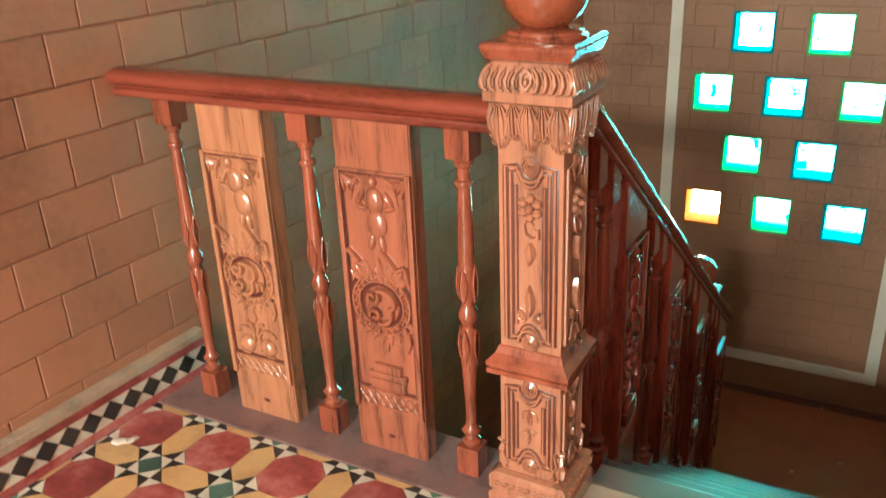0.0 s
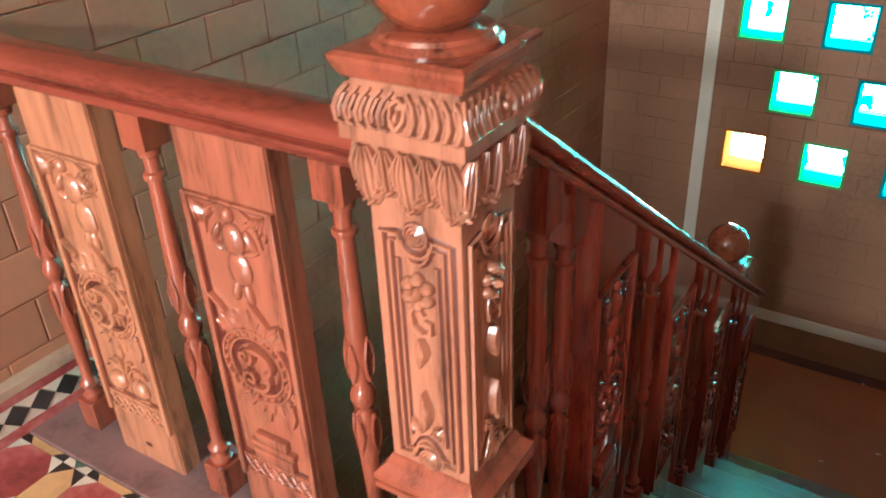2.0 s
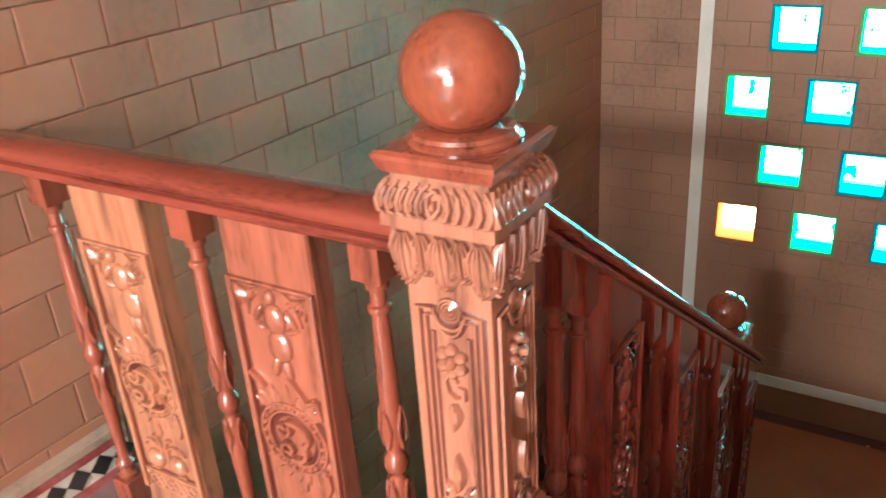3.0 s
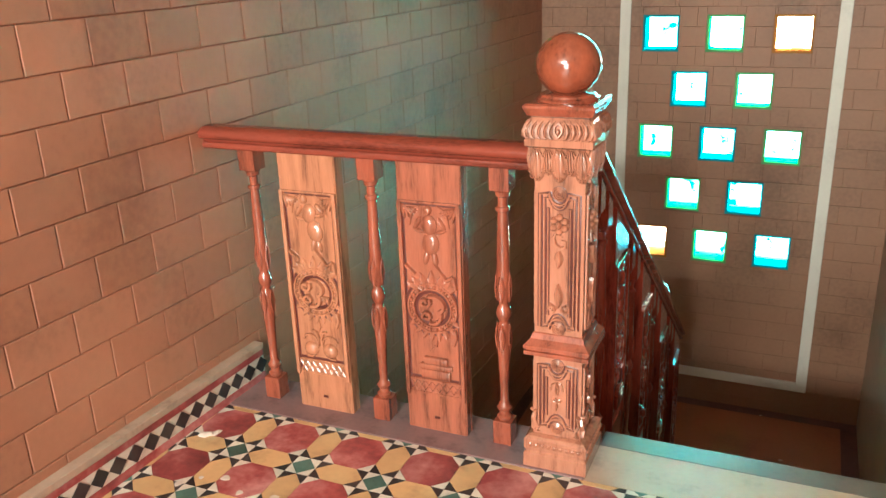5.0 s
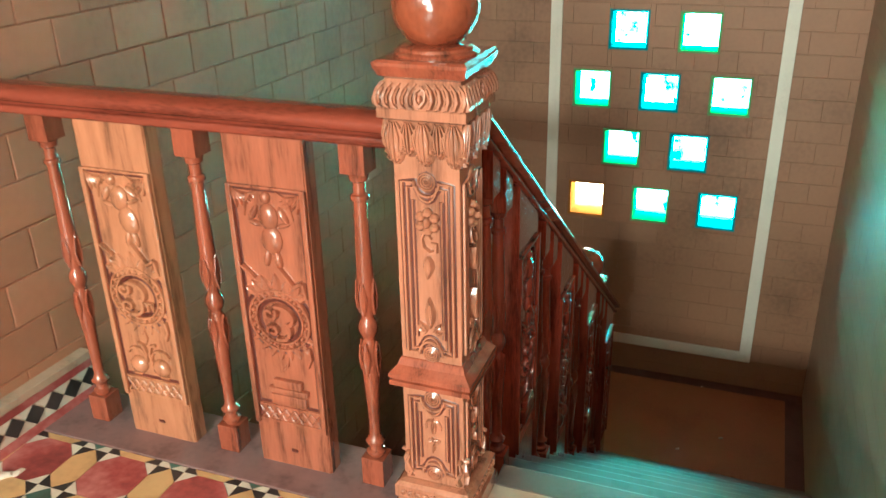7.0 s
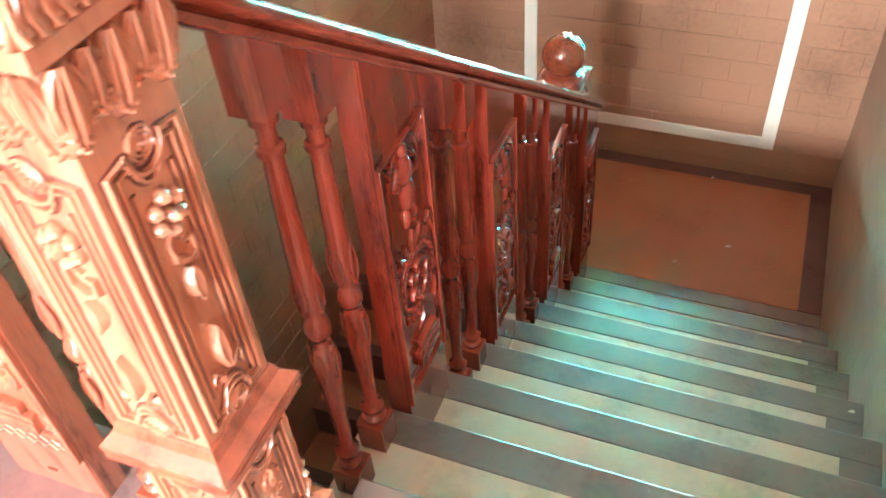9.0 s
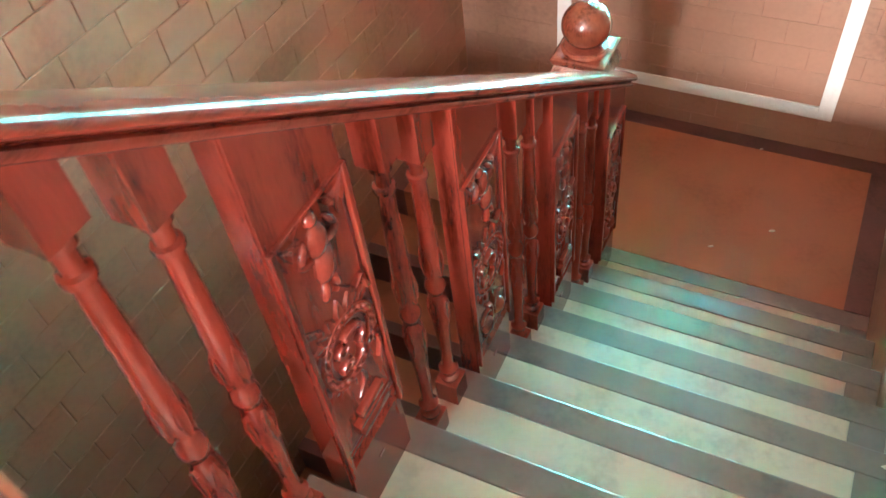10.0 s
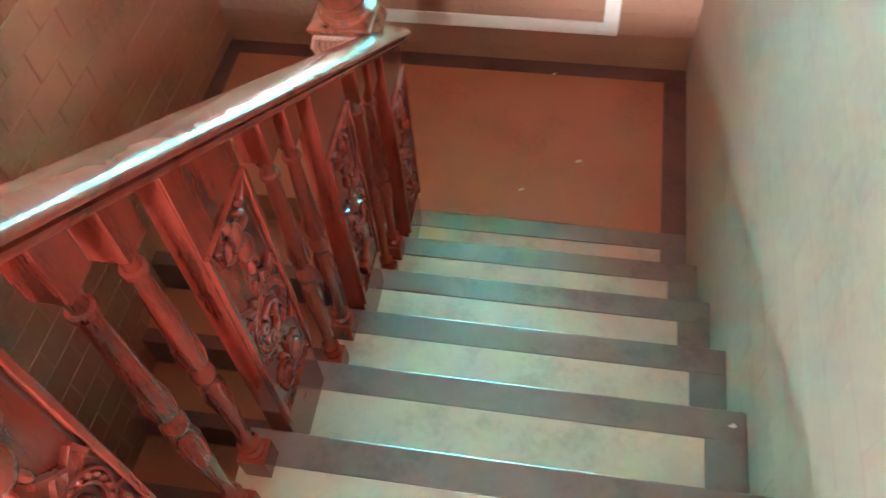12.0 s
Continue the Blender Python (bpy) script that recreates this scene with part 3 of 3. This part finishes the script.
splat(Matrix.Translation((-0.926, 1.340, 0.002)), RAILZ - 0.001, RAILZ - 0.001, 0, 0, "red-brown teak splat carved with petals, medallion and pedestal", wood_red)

# sloping run beside the steps, in a darker teak colour than the level run
for k in range(4):
    z = -(2 * k + 1) * RISE
    y = Y0 + 2 * k * GO
    for dy in (0.075, 0.175):
        yy = y + dy
        top = rail_under(yy) - z
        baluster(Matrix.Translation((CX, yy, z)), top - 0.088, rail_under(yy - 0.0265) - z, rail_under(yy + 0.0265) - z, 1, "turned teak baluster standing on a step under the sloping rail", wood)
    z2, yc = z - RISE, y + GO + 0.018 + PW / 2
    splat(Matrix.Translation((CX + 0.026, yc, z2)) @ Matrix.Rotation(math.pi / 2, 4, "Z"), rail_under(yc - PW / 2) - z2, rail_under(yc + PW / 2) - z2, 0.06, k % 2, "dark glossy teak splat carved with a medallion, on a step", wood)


# ---- newel posts ----
def newel(m, label):
    t = thing("newel_post", m, label, "newel post", "newel posts of the stair")
    bm = bmesh.new()
    square_lathe(bm, [(0.086, 0), (0.086, 0.040), (0.084, 0.042), (0.080, 0.046), (0.080, 0.052), (0.084, 0.054), (0.085, 0.056), (0.085, 0.084), (0.078, 0.092), (0.068, 0.096)])
    base = part("base_block", bm, wood_post, t)
    bm = bmesh.new()
    for s in range(4):
        mm = Matrix.Rotation(s * math.pi / 2, 4, "Z") @ Matrix.Translation((0, -0.0855, 0))
        for i in range(9):
            a = -0.066 + i * 0.0165
            tube(bm, spiral(a, 0.070, 0.002, 0.0075, 0, 420, 12), 0.0022, mm, 5)
    tagged(part("base_scrolls", bm, wood_post, base, smooth=True), kind="stuff")
    lower = part("lower_shaft", square_lathe(bmesh.new(), [(0.064, 0.094), (0.064, 0.332)]), wood_post, t)
    part("ledge", square_lathe(bmesh.new(), [(0.066, 0.328), (0.078, 0.332), (0.085, 0.336), (0.085, 0.346), (0.080, 0.348), (0.080, 0.351), (0.086, 0.353), (0.086, 0.362), (0.080, 0.368), (0.071, 0.378), (0.066, 0.392), (0.064, 0.394)]), wood_mid, t)
    upper = part("upper_shaft", square_lathe(bmesh.new(), [(0.0625, 0.392), (0.0625, 0.800)]), wood_post, t)

    capital = part("capital", square_lathe(bmesh.new(), [(0.0625, 0.790), (0.063, 0.810), (0.066, 0.850), (0.072, 0.878), (0.0825, 0.884), (0.0825, 0.900), (0.081, 0.902), (0.080, 0.915), (0.076, 0.940), (0.068, 0.952)]), wood_post, t)

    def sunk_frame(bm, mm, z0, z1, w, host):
        """Two nested raised lines, bowed round a roundel at both ends, with groove shade painted as flat dark strips.
        """
        # stain holds flat dark strips that paint the grooves' shade
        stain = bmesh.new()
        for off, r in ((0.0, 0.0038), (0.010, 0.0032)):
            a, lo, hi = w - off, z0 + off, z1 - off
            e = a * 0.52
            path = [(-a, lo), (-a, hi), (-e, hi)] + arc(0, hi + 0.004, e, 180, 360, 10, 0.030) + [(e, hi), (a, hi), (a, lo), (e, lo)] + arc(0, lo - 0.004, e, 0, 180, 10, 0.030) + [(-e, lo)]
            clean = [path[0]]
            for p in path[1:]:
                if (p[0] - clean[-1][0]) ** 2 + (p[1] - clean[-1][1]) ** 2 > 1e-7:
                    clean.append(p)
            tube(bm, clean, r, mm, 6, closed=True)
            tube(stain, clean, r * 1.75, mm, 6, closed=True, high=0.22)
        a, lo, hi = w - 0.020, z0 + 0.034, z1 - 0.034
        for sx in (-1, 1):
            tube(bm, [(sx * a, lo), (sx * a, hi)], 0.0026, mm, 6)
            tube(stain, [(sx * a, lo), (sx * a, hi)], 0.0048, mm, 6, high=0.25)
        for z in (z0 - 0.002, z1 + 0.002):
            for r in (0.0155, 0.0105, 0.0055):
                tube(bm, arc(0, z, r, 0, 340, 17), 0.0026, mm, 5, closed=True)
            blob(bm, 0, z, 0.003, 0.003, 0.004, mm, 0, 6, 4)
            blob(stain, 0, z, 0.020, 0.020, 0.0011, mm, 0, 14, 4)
        part("stained_groove", stain, wood_shade_and_peg, host, "dark strips that put the carved grooves' shade into colour", smooth=True)

    for s in range(4):
        R = Matrix.Rotation(s * math.pi / 2, 4, "Z")
        mm = R @ Matrix.Translation((0, -0.0625, 0))
        bm = bmesh.new()
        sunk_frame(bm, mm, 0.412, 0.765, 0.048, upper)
        part("raised_moulding", bm, wood_post, upper, smooth=True)
        bm = bmesh.new()
        for i in range(6):
            t0 = math.pi * 2 * i / 6 + 0.5
            blob(bm, 0.016 * math.cos(t0), 0.690 + 0.018 * math.sin(t0), 0.0100, 0.0100, 0.0085, mm, 0, 8, 5)
        blob(bm, 0, 0.688, 0.007, 0.010, 0.012, mm, 0, 8, 5)
        tube(bm, [(-0.004, 0.674), (-0.013, 0.656), (-0.010, 0.638), (0.004, 0.628), (0.016, 0.633), (0.016, 0.648), (0.006, 0.648)], 0.0058, mm, 6, taper=True)
        tube(bm, [(0.004, 0.676), (0.001, 0.662), (0.006, 0.655)], 0.004, mm, 6)
        leaf(bm, 0.0, 0.622, 0.046, 0.026, 0.009, mm, math.pi)
        part("carved_flower", bm, wood_post, upper, smooth=True)
        bm = bmesh.new()
        leaf(bm, 0.0, 0.470, 0.066, 0.025, 0.009, mm, 0)
        for sx in (-1, 1):
            tube(bm, spiral(sx * 0.018, 0.466, 0.003, 0.011, 0, sx * 430, 14), 0.0038, mm, 5)
            leaf(bm, sx * 0.006, 0.462, 0.026, 0.010, 0.006, mm, sx * 0.7)
        part("carved_spray", bm, wood_post, upper, smooth=True)
        mm = R @ Matrix.Translation((0, -0.064, 0))
        bm = bmesh.new()
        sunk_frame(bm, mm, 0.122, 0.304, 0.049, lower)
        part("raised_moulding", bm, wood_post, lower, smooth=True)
        bm = bmesh.new()
        for sx in (-1, 1):
            tube(bm, arc(sx * 0.006, 0.236, 0.010, 90 - sx * 100, 90 + sx * 140, 10, 0.018), 0.003, mm, 5)
            tube(bm, spiral(sx * 0.006, 0.204, 0.002, 0.007, 0, sx * 400, 12), 0.0026, mm, 5)
            foot = bmesh.new()
            tube(foot, [(sx * 0.055, 0.155), (sx * 0.060, 0.140), (sx * 0.050, 0.120), (sx * 0.056, 0.104), (sx * 0.046, 0.102)], 0.0065, mm, 6, taper=True)
            blob(foot, sx * 0.057, 0.163, 0.007, 0.006, 0.008, mm, 0, 7, 5)
            part("corner_scroll", foot, wood_post, lower, smooth=True)
        leaf(bm, 0, 0.236, 0.024, 0.010, 0.007, mm, 0)
        leaf(bm, 0, 0.196, 0.020, 0.009, 0.006, mm, math.pi)
        part("carved_scroll", bm, wood_post, lower, smooth=True)
        # acanthus capital
        cm = R @ Matrix.Translation((0, -0.0715, 0.88)) @ Matrix.Rotation(radians(7), 4, "X") @ Matrix.Translation((0, 0, -0.88))
        for i, a in enumerate((-0.056, -0.028, 0.0, 0.028, 0.056)):
            bm = bmesh.new()
            big = i % 2 == 0
            ln, w = (0.080, 0.022) if big else (0.062, 0.017)
            blob(bm, a, 0.868 - ln * 0.42, w, ln * 0.52, 0.0075 if big else 0.005, cm, 0, 12, 8)
            for k, f in enumerate((-0.85, -0.45, 0.0, 0.45, 0.85)):
                top, foot = 0.878, 0.880 - ln * (0.98 - 0.32 * f * f)
                tube(bm, [(a + f * w * 0.35, top), (a + f * w * 0.95, (top * 0.6 + foot * 0.4)), (a + f * w * 0.85, (top * 0.25 + foot * 0.75)), (a + f * w * 0.62, foot)], 0.0040 if big else 0.0032, cm @ Matrix.Translation((0, -0.0085 + 0.004 * abs(f), 0)), 6, taper=True)
                blob(bm, a + f * w * 0.62, foot, 0.0042, 0.0036, 0.0050, cm @ Matrix.Translation((0, -0.006, 0)), 0, 7, 5)
            part("acanthus_leaf", bm, wood_post, capital, smooth=True)
        # gadroons leaning away from a heart in the middle
        gm = R @ Matrix.Translation((0, -0.0795, 0.925)) @ Matrix.Rotation(radians(-14), 4, "X") @ Matrix.Translation((0, 0, -0.925))
        for sx in (-1, 1):
            for i in range(5):
                bm = bmesh.new()
                a = sx * (0.016 + i * 0.0148)
                tube(bm, [(a - sx * 0.004, 0.903), (a + sx * 0.003, 0.906), (a + sx * 0.007, 0.918), (a + sx * 0.003, 0.934), (a - sx * 0.007, 0.946)], 0.0052, gm, 6, taper=True)
                tube(bm, [(a - sx * 0.001, 0.910), (a + sx * 0.001, 0.922), (a - sx * 0.006, 0.938)], 0.0026, gm @ Matrix.Translation((0, -0.003, 0)), 5)
                part("gadroon", bm, wood_post, capital, smooth=True)
        bm = bmesh.new()
        for sx in (-1, 1):
            tube(bm, [(0, 0.906), (sx * 0.009, 0.918), (sx * 0.009, 0.932), (0, 0.940)], 0.004, gm, 6)
        blob(bm, 0, 0.920, 0.005, 0.008, 0.006, gm, 0, 7, 5)
        part("carved_heart", bm, wood_post, capital, smooth=True)
    part("cap", square_lathe(bmesh.new(), [(0.068, 0.950), (0.075, 0.954), (0.078, 0.956), (0.086, 0.974), (0.0865, 0.980), (0.080, 0.984), (0.070, 0.9845)]), wood_mid, t)
    part("ball_collar", lathe(bmesh.new(), [(0.074, 0.983), (0.075, 0.988), (0.071, 0.992), (0.068, 0.993), (0.066, 0.998), (0.060, 1.001), (0.040, 1.002)], 36), wood_mid, t, smooth=True)
    bm = bmesh.new()
    prof = [(0.077 * math.sin(math.pi * max(0.02, min(0.98, i / 20))), 1.066 - 0.074 * math.cos(math.pi * i / 20)) for i in range(21)]
    part("ball", lathe(bm, prof, 36), wood_ball, t, "polished turned ball finial", smooth=True)
    return t


newel(Matrix.Translation((-0.553, 1.350, 0.001)), "carved square teak newel post with a ball, on the tiled floor")
newel(Matrix.Translation((-0.640, 3.40, MID)), "carved square teak newel post with a ball, at the half landing")

# ---- small litter ----
rng = random.Random(4)


def scrap(name, x, y, z, size, label, spin):
    bm = bmesh.new()
    bmesh.ops.create_icosphere(bm, subdivisions=2, radius=1)
    for v in bm.verts:
        v.co = Vector((v.co.x * size, v.co.y * size * 0.55, max(0, v.co.z) * size * 0.4)) * (0.75 + 0.5 * rng.random())
    ob = tagged(part(name, bm, debris), label, "litter")
    ob.matrix_world = Matrix.Translation((x, y, z)) @ Matrix.Rotation(spin, 4, "Z")
    return ob
scrap("litter", -1.565, 1.085, 0.0, 0.024, "crumpled scrap of pale paper on the tiles", 0.4)
scrap("litter", -1.54, 1.105, 0.0, 0.016, "crumpled scrap of pale paper on the tiles", 1.4)
scrap("plaster_crumb", 0.40, 2.46, -4 * RISE, 0.010, "white plaster crumb on a step", 0.3)
for x, y, sz in ((-0.17, 3.62, 0.010), (0.03, 3.78, 0.013), (-0.10, 4.24, 0.009)):
    scrap("plaster_crumb", x, y, MID, sz, "white plaster crumb on the red landing", 0.5)


def dried_splash(x, y, size, spin):
    """A thin dried splash of pale plaster."""
    bm = bmesh.new()
    rim = [bm.verts.new((size * (0.7 + 0.5 * rng.random()) * math.cos(2 * math.pi * i / 11), size * (0.6 + 0.5 * rng.random()) * math.sin(2 * math.pi * i / 11), 0.0012)) for i in range(11)]
    low = [bm.verts.new((v.co.x * 1.06, v.co.y * 1.06, 0.0)) for v in rim]
    bm.faces.new(rim)
    for i in range(11):
        bm.faces.new((low[i], low[(i + 1) % 11], rim[(i + 1) % 11], rim[i]))
    ob = tagged(part("plaster_splash", bm, debris), "dried splash of pale plaster on the floor tiles", "stain")
    ob.matrix_world = Matrix.Translation((x, y, 0.0)) @ Matrix.Rotation(spin, 4, "Z")


for x, y, sz, sp in ((-1.375, 0.925, 0.013, 0.2), (-1.30, 0.885, 0.010, 1.0), (-1.44, 0.905, 0.007, 2.0), (-1.20, 0.90, 0.012, 0.7), (-1.48, 0.86, 0.011, 1.7)):
    dried_splash(x, y, sz, sp)

# ---- pieces of the walls and floor ----
def piece(name, me, parent, m):
    ob = bpy.data.objects.new(name, me)
    scene.collection.objects.link(ob)
    ob.parent = parent
    ob.matrix_basis = m
    return ob


def block_mesh(name, w, h, d=0.006, e=0.0022):
    """A shallow block face with softened edges, centred, proud towards -y."""
    bm = bmesh.new()
    bk = [bm.verts.new((x * (w / 2 - e * 0.35), 0.004, z * (h / 2 - e * 0.35))) for x, z in ((-1, -1), (1, -1), (1, 1), (-1, 1))]
    md = [bm.verts.new((x * (w / 2 - e * 0.5), -d + e, z * (h / 2 - e * 0.5))) for x, z in ((-1, -1), (1, -1), (1, 1), (-1, 1))]
    fr = [bm.verts.new((x * (w / 2 - e * 1.6), -d, z * (h / 2 - e * 1.6))) for x, z in ((-1, -1), (1, -1), (1, 1), (-1, 1))]
    bm.faces.new(fr)
    for a, b in ((bk, md), (md, fr)):
        for i in range(4):
            bm.faces.new((a[i], a[(i + 1) % 4], b[(i + 1) % 4], b[i]))
    return bm


# west wall: local x out of the wall, y along it
BLW, BHW = 0.197, 0.1163
W2 = Matrix.Rotation(math.pi / 2, 4, "Z")
whole = finish("block", block_mesh("block", BLW, BHW), wall_paint)
rest = bmesh.new()
made = 0
for c in range(-28, 24):
    z = 0.275 + c * BHW + BHW / 2
    shift = 0.885 if c % 2 == 0 else 0.985
    for i in range(-27, 20):
        y = shift + i * BLW + BLW / 2
        if y < BACK or y - BLW / 2 > FARY:
            continue
        m = Matrix.Translation((-0.006, y, z)) @ W2
        if 0.2 < y < 3.1 and 0.13 < z < 1.95 and made < 300:
            piece("block", whole, wall_west, m)
            made += 1
        else:
            b2 = block_mesh("b", BLW, BHW)
            b2.transform(m)
            tmp = bpy.data.meshes.new("t")
            b2.to_mesh(tmp)
            b2.free()
            rest.from_mesh(tmp)
            bpy.data.meshes.remove(tmp)
tagged(part("blocks", rest, wall_paint, wall_west), kind="stuff")

# east wall
BLE = 0.232
whole_east = finish("block", block_mesh("block", BLE, BH, 0.0012, 0.0006), plaster)
rest = bmesh.new()
made = 0
E2 = Matrix.Rotation(-math.pi / 2, 4, "Z")
for c in range(-27, 26):
    z = -0.002 + c * BH + BH / 2
    shift = 2.284 if c % 2 == 0 else 2.168
    for i in range(-29, 10):
        y = shift + i * BLE + BLE / 2
        if y - BLE / 2 < 1.25 or y - BLE / 2 > FARY:
            continue
        m = Matrix.Translation((0.0, y, z)) @ E2
        if 1.7 < y < 4.3 and -1.45 < z < 0.8 and made < 290:
            piece("block", whole_east, wall_east, m)
            made += 1
        else:
            b2 = block_mesh("b", BLE, BH, 0.0012, 0.0006)
            b2.transform(m)
            tmp = bpy.data.meshes.new("t")
            b2.to_mesh(tmp)
            b2.free()
            rest.from_mesh(tmp)
            bpy.data.meshes.remove(tmp)
tagged(part("blocks", rest, plaster, wall_east), kind="stuff")

# far wall blocks, cut round the screen cells
rest = bmesh.new()
for c in range(-26, 29):
    z0 = 0.027 + c * BH
    shift = 0.0 if c % 2 == 0 else BL / 2
    for i in range(-9, 4):
        x0 = shift + i * BL - 0.02
        rr = [(max(x0, -1.6), min(x0 + BL, EAST), z0, z0 + BH)]
        if rr[0][1] - rr[0][0] < 0.01:
            continue
        for x, z, kind in SCREEN:
            rr = clip_axis(rr, x - CELL / 2, x + CELL / 2, z - CELL / 2, z + CELL / 2)
        for r in rr:
            if r[1] - r[0] < 0.008 or r[3] - r[2] < 0.008:
                continue
            b2 = block_mesh("b", r[1] - r[0], r[3] - r[2], 0.006, 0.0009)
            b2.transform(Matrix.Translation(((r[0] + r[1]) / 2, 0.006, (r[2] + r[3]) / 2)))
            tmp = bpy.data.meshes.new("t")
            b2.to_mesh(tmp)
            b2.free()
            rest.from_mesh(tmp)
            bpy.data.meshes.remove(tmp)
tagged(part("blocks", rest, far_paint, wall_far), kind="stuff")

# skirting along the west wall: ledge, red bands, dark and light diamonds
skirting = thing("baseboard", Matrix.Translation((west(0) + 0.024, 0, 0)) @ Matrix.Rotation(-math.atan(0.04), 4, "Z"), "tiled skirting, red bands round a row of dark diamonds", "skirting", kind="structure")
SK0, SK1 = BACK, 1.45
ledge_paint = material("cement_ledge", (0.36, 0.26, 0.19), 0.7, spread=0.15, scale=12, bump=0.3)
part("ledge", boxed(-0.03, 0.010, SK0, SK1, 0.108, 0.130, bevel=0.002), ledge_paint, skirting, "pale cement ledge")
part("red_band", boxed(-0.03, 0.008, SK0, SK1, 0.085, 0.108, bevel=0.0015), tile_red, skirting)
part("red_band", boxed(-0.03, 0.008, SK0, SK1, 0.0, 0.026, bevel=0.0015), tile_red, skirting)
part("pale_band", boxed(-0.03, 0.006, SK0, SK1, 0.026, 0.085), tile_white, skirting)
bm = bmesh.new()
vs = [(0, -0.0305), (0.029, 0), (0, 0.0305), (-0.029, 0)]
fr, bk = [bm.verts.new((0.002, a, b)) for b, a in vs], [bm.verts.new((0, a, b)) for b, a in vs]
bm.faces.new(fr)
for i in range(4):
    bm.faces.new((bk[i], bk[(i + 1) % 4], fr[(i + 1) % 4], fr[i]))
diamond = finish("diamond_tile", bm, tile_black)
for i in range(-75, 11):
    piece("diamond_tile", diamond, skirting, Matrix.Translation((0.006, 0.808 + i * 0.0625, 0.0555)))


# floor: octagons, long hexagons and stars on a lattice turned by 45 degrees
PITCH = 0.222
S, P = 0.053, PITCH / math.sqrt(2)


def clip_poly(poly, axis, limit, keep_less):
    out = []
    for i, a in enumerate(poly):
        b = poly[(i + 1) % len(poly)]
        ina, inb = ((a[axis] <= limit) == keep_less), ((b[axis] <= limit) == keep_less)
        if ina:
            out.append(a)
        if ina != inb:
            f = (limit - a[axis]) / (b[axis] - a[axis])
            out.append(tuple(a[k] + f * (b[k] - a[k]) for k in (0, 1)))
    return out


def tile_into(pts, faces, poly, gap=0.0009, t=0.004):
    """Adds one tile, its sides drawn in for the joint, to lists of points and faces."""
    n, base = len(poly), len(pts)
    if sum(poly[k][0] * poly[(k + 1) % n][1] - poly[(k + 1) % n][0] * poly[k][1] for k in range(n)) < 0:
        poly = poly[::-1]
    cx, cy = sum(p[0] for p in poly) / n, sum(p[1] for p in poly) / n
    for z in (-t, 0):
        for x, y in poly:
            d = math.hypot(x - cx, y - cy) or 1
            pts.append((x - (x - cx) / d * gap, y - (y - cy) / d * gap, z))
    faces.append(tuple(range(base + n, base + 2 * n)))
    for k in range(n):
        faces.append((base + k, base + (k + 1) % n, base + n + (k + 1) % n, base + n + k))


def tile_bm(poly):
    pts, faces = [], []
    tile_into(pts, faces, poly)
    bm = bmesh.new()
    vs = [bm.verts.new(p) for p in pts]
    for f in faces:
        bm.faces.new([vs[k] for k in f])
    return bm



h = S / 2
SHAPES = []
e, f = P - 1.5 * S, h
octagon = [(e, -f), (e, f), (f, e), (-f, e), (-e, f), (-e, -f), (-f, -e), (f, -e)]
SHAPES.append((tile_red, [(x + P, y) for x, y in octagon]))
hexagon = [(h, h), (1.5 * S, h), (P - h, P - 1.5 * S), (P - h, P - h), (P - 1.5 * S, P - h), (h, 1.5 * S)]
for q in range(2):
    c, s = math.cos(q * math.pi / 2), math.sin(q * math.pi / 2)
    SHAPES.append((tile_yellow, [(c * x - s * y, s * x + c * y) for x, y in hexagon]))
SHAPES.append((tile_green, [(-h, -h), (h, -h), (h, h), (-h, h)]))
for q in range(4):
    c, s = math.cos(q * math.pi / 2), math.sin(q * math.pi / 2)
    for mat, tri in ((tile_white, [(h, -h), (S, 0), (h, h)]), (tile_white, [(1.5 * S, -h), (1.5 * S, h), (S, 0)]), (tile_black, [(h, -h), (1.5 * S, -h), (S, 0)]), (tile_black, [(h, h), (S, 0), (1.5 * S, h)])):
        SHAPES.append((mat, [(c * x - s * y, s * x + c * y) for x, y in tri]))
far_tiles = {}
count = 0
c45 = math.cos(math.pi / 4)
NAMES = {id(tile_red): "octagon_tile", id(tile_yellow): "hexagon_tile", id(tile_green): "square_tile", id(tile_black): "star_tile", id(tile_white): "star_tile"}
for j in range(1, -25, -1):
    for i in range(-9, 18):
        ox, oy = -1.206 + i * PITCH, 1.051 + j * PITCH
        for mat, poly in SHAPES:
            w = [(ox + c45 * (x - y), oy + c45 * (x + y)) for x, y in poly]
            y_mid = sum(p[1] for p in w) / len(w)
            for axis, limit, less in ((1, 1.253, True), (1, BACK, False), (0, west(y_mid) + 0.028, False), (0, HALL, True)):
                w = clip_poly(w, axis, limit, less) if len(w) > 2 else []
            if len(w) < 3:
                continue
            area = abs(sum(w[k][0] * w[(k + 1) % len(w)][1] - w[(k + 1) % len(w)][0] * w[k][1] for k in range(len(w)))) / 2
            if area < 2e-5:
                continue
            if count < 300 and y_mid > 0.35 and w[0][0] < -0.2:
                nm = NAMES[id(mat)]
                piece(nm, finish(nm, tile_bm(w), mat), floor, Matrix.Identity(4))
                count += 1
            else:
                pts, faces, _ = far_tiles.setdefault(mat.name, ([], [], mat))
                tile_into(pts, faces, w)
for nm, (pts, faces, mat) in far_tiles.items():
    me = bpy.data.meshes.new("floor_tiles")
    me.from_pydata(pts, [], faces)
    me.materials.append(mat)
    ob = new("floor_tiles", me)
    ob.parent = floor
    tagged(ob, kind="stuff")
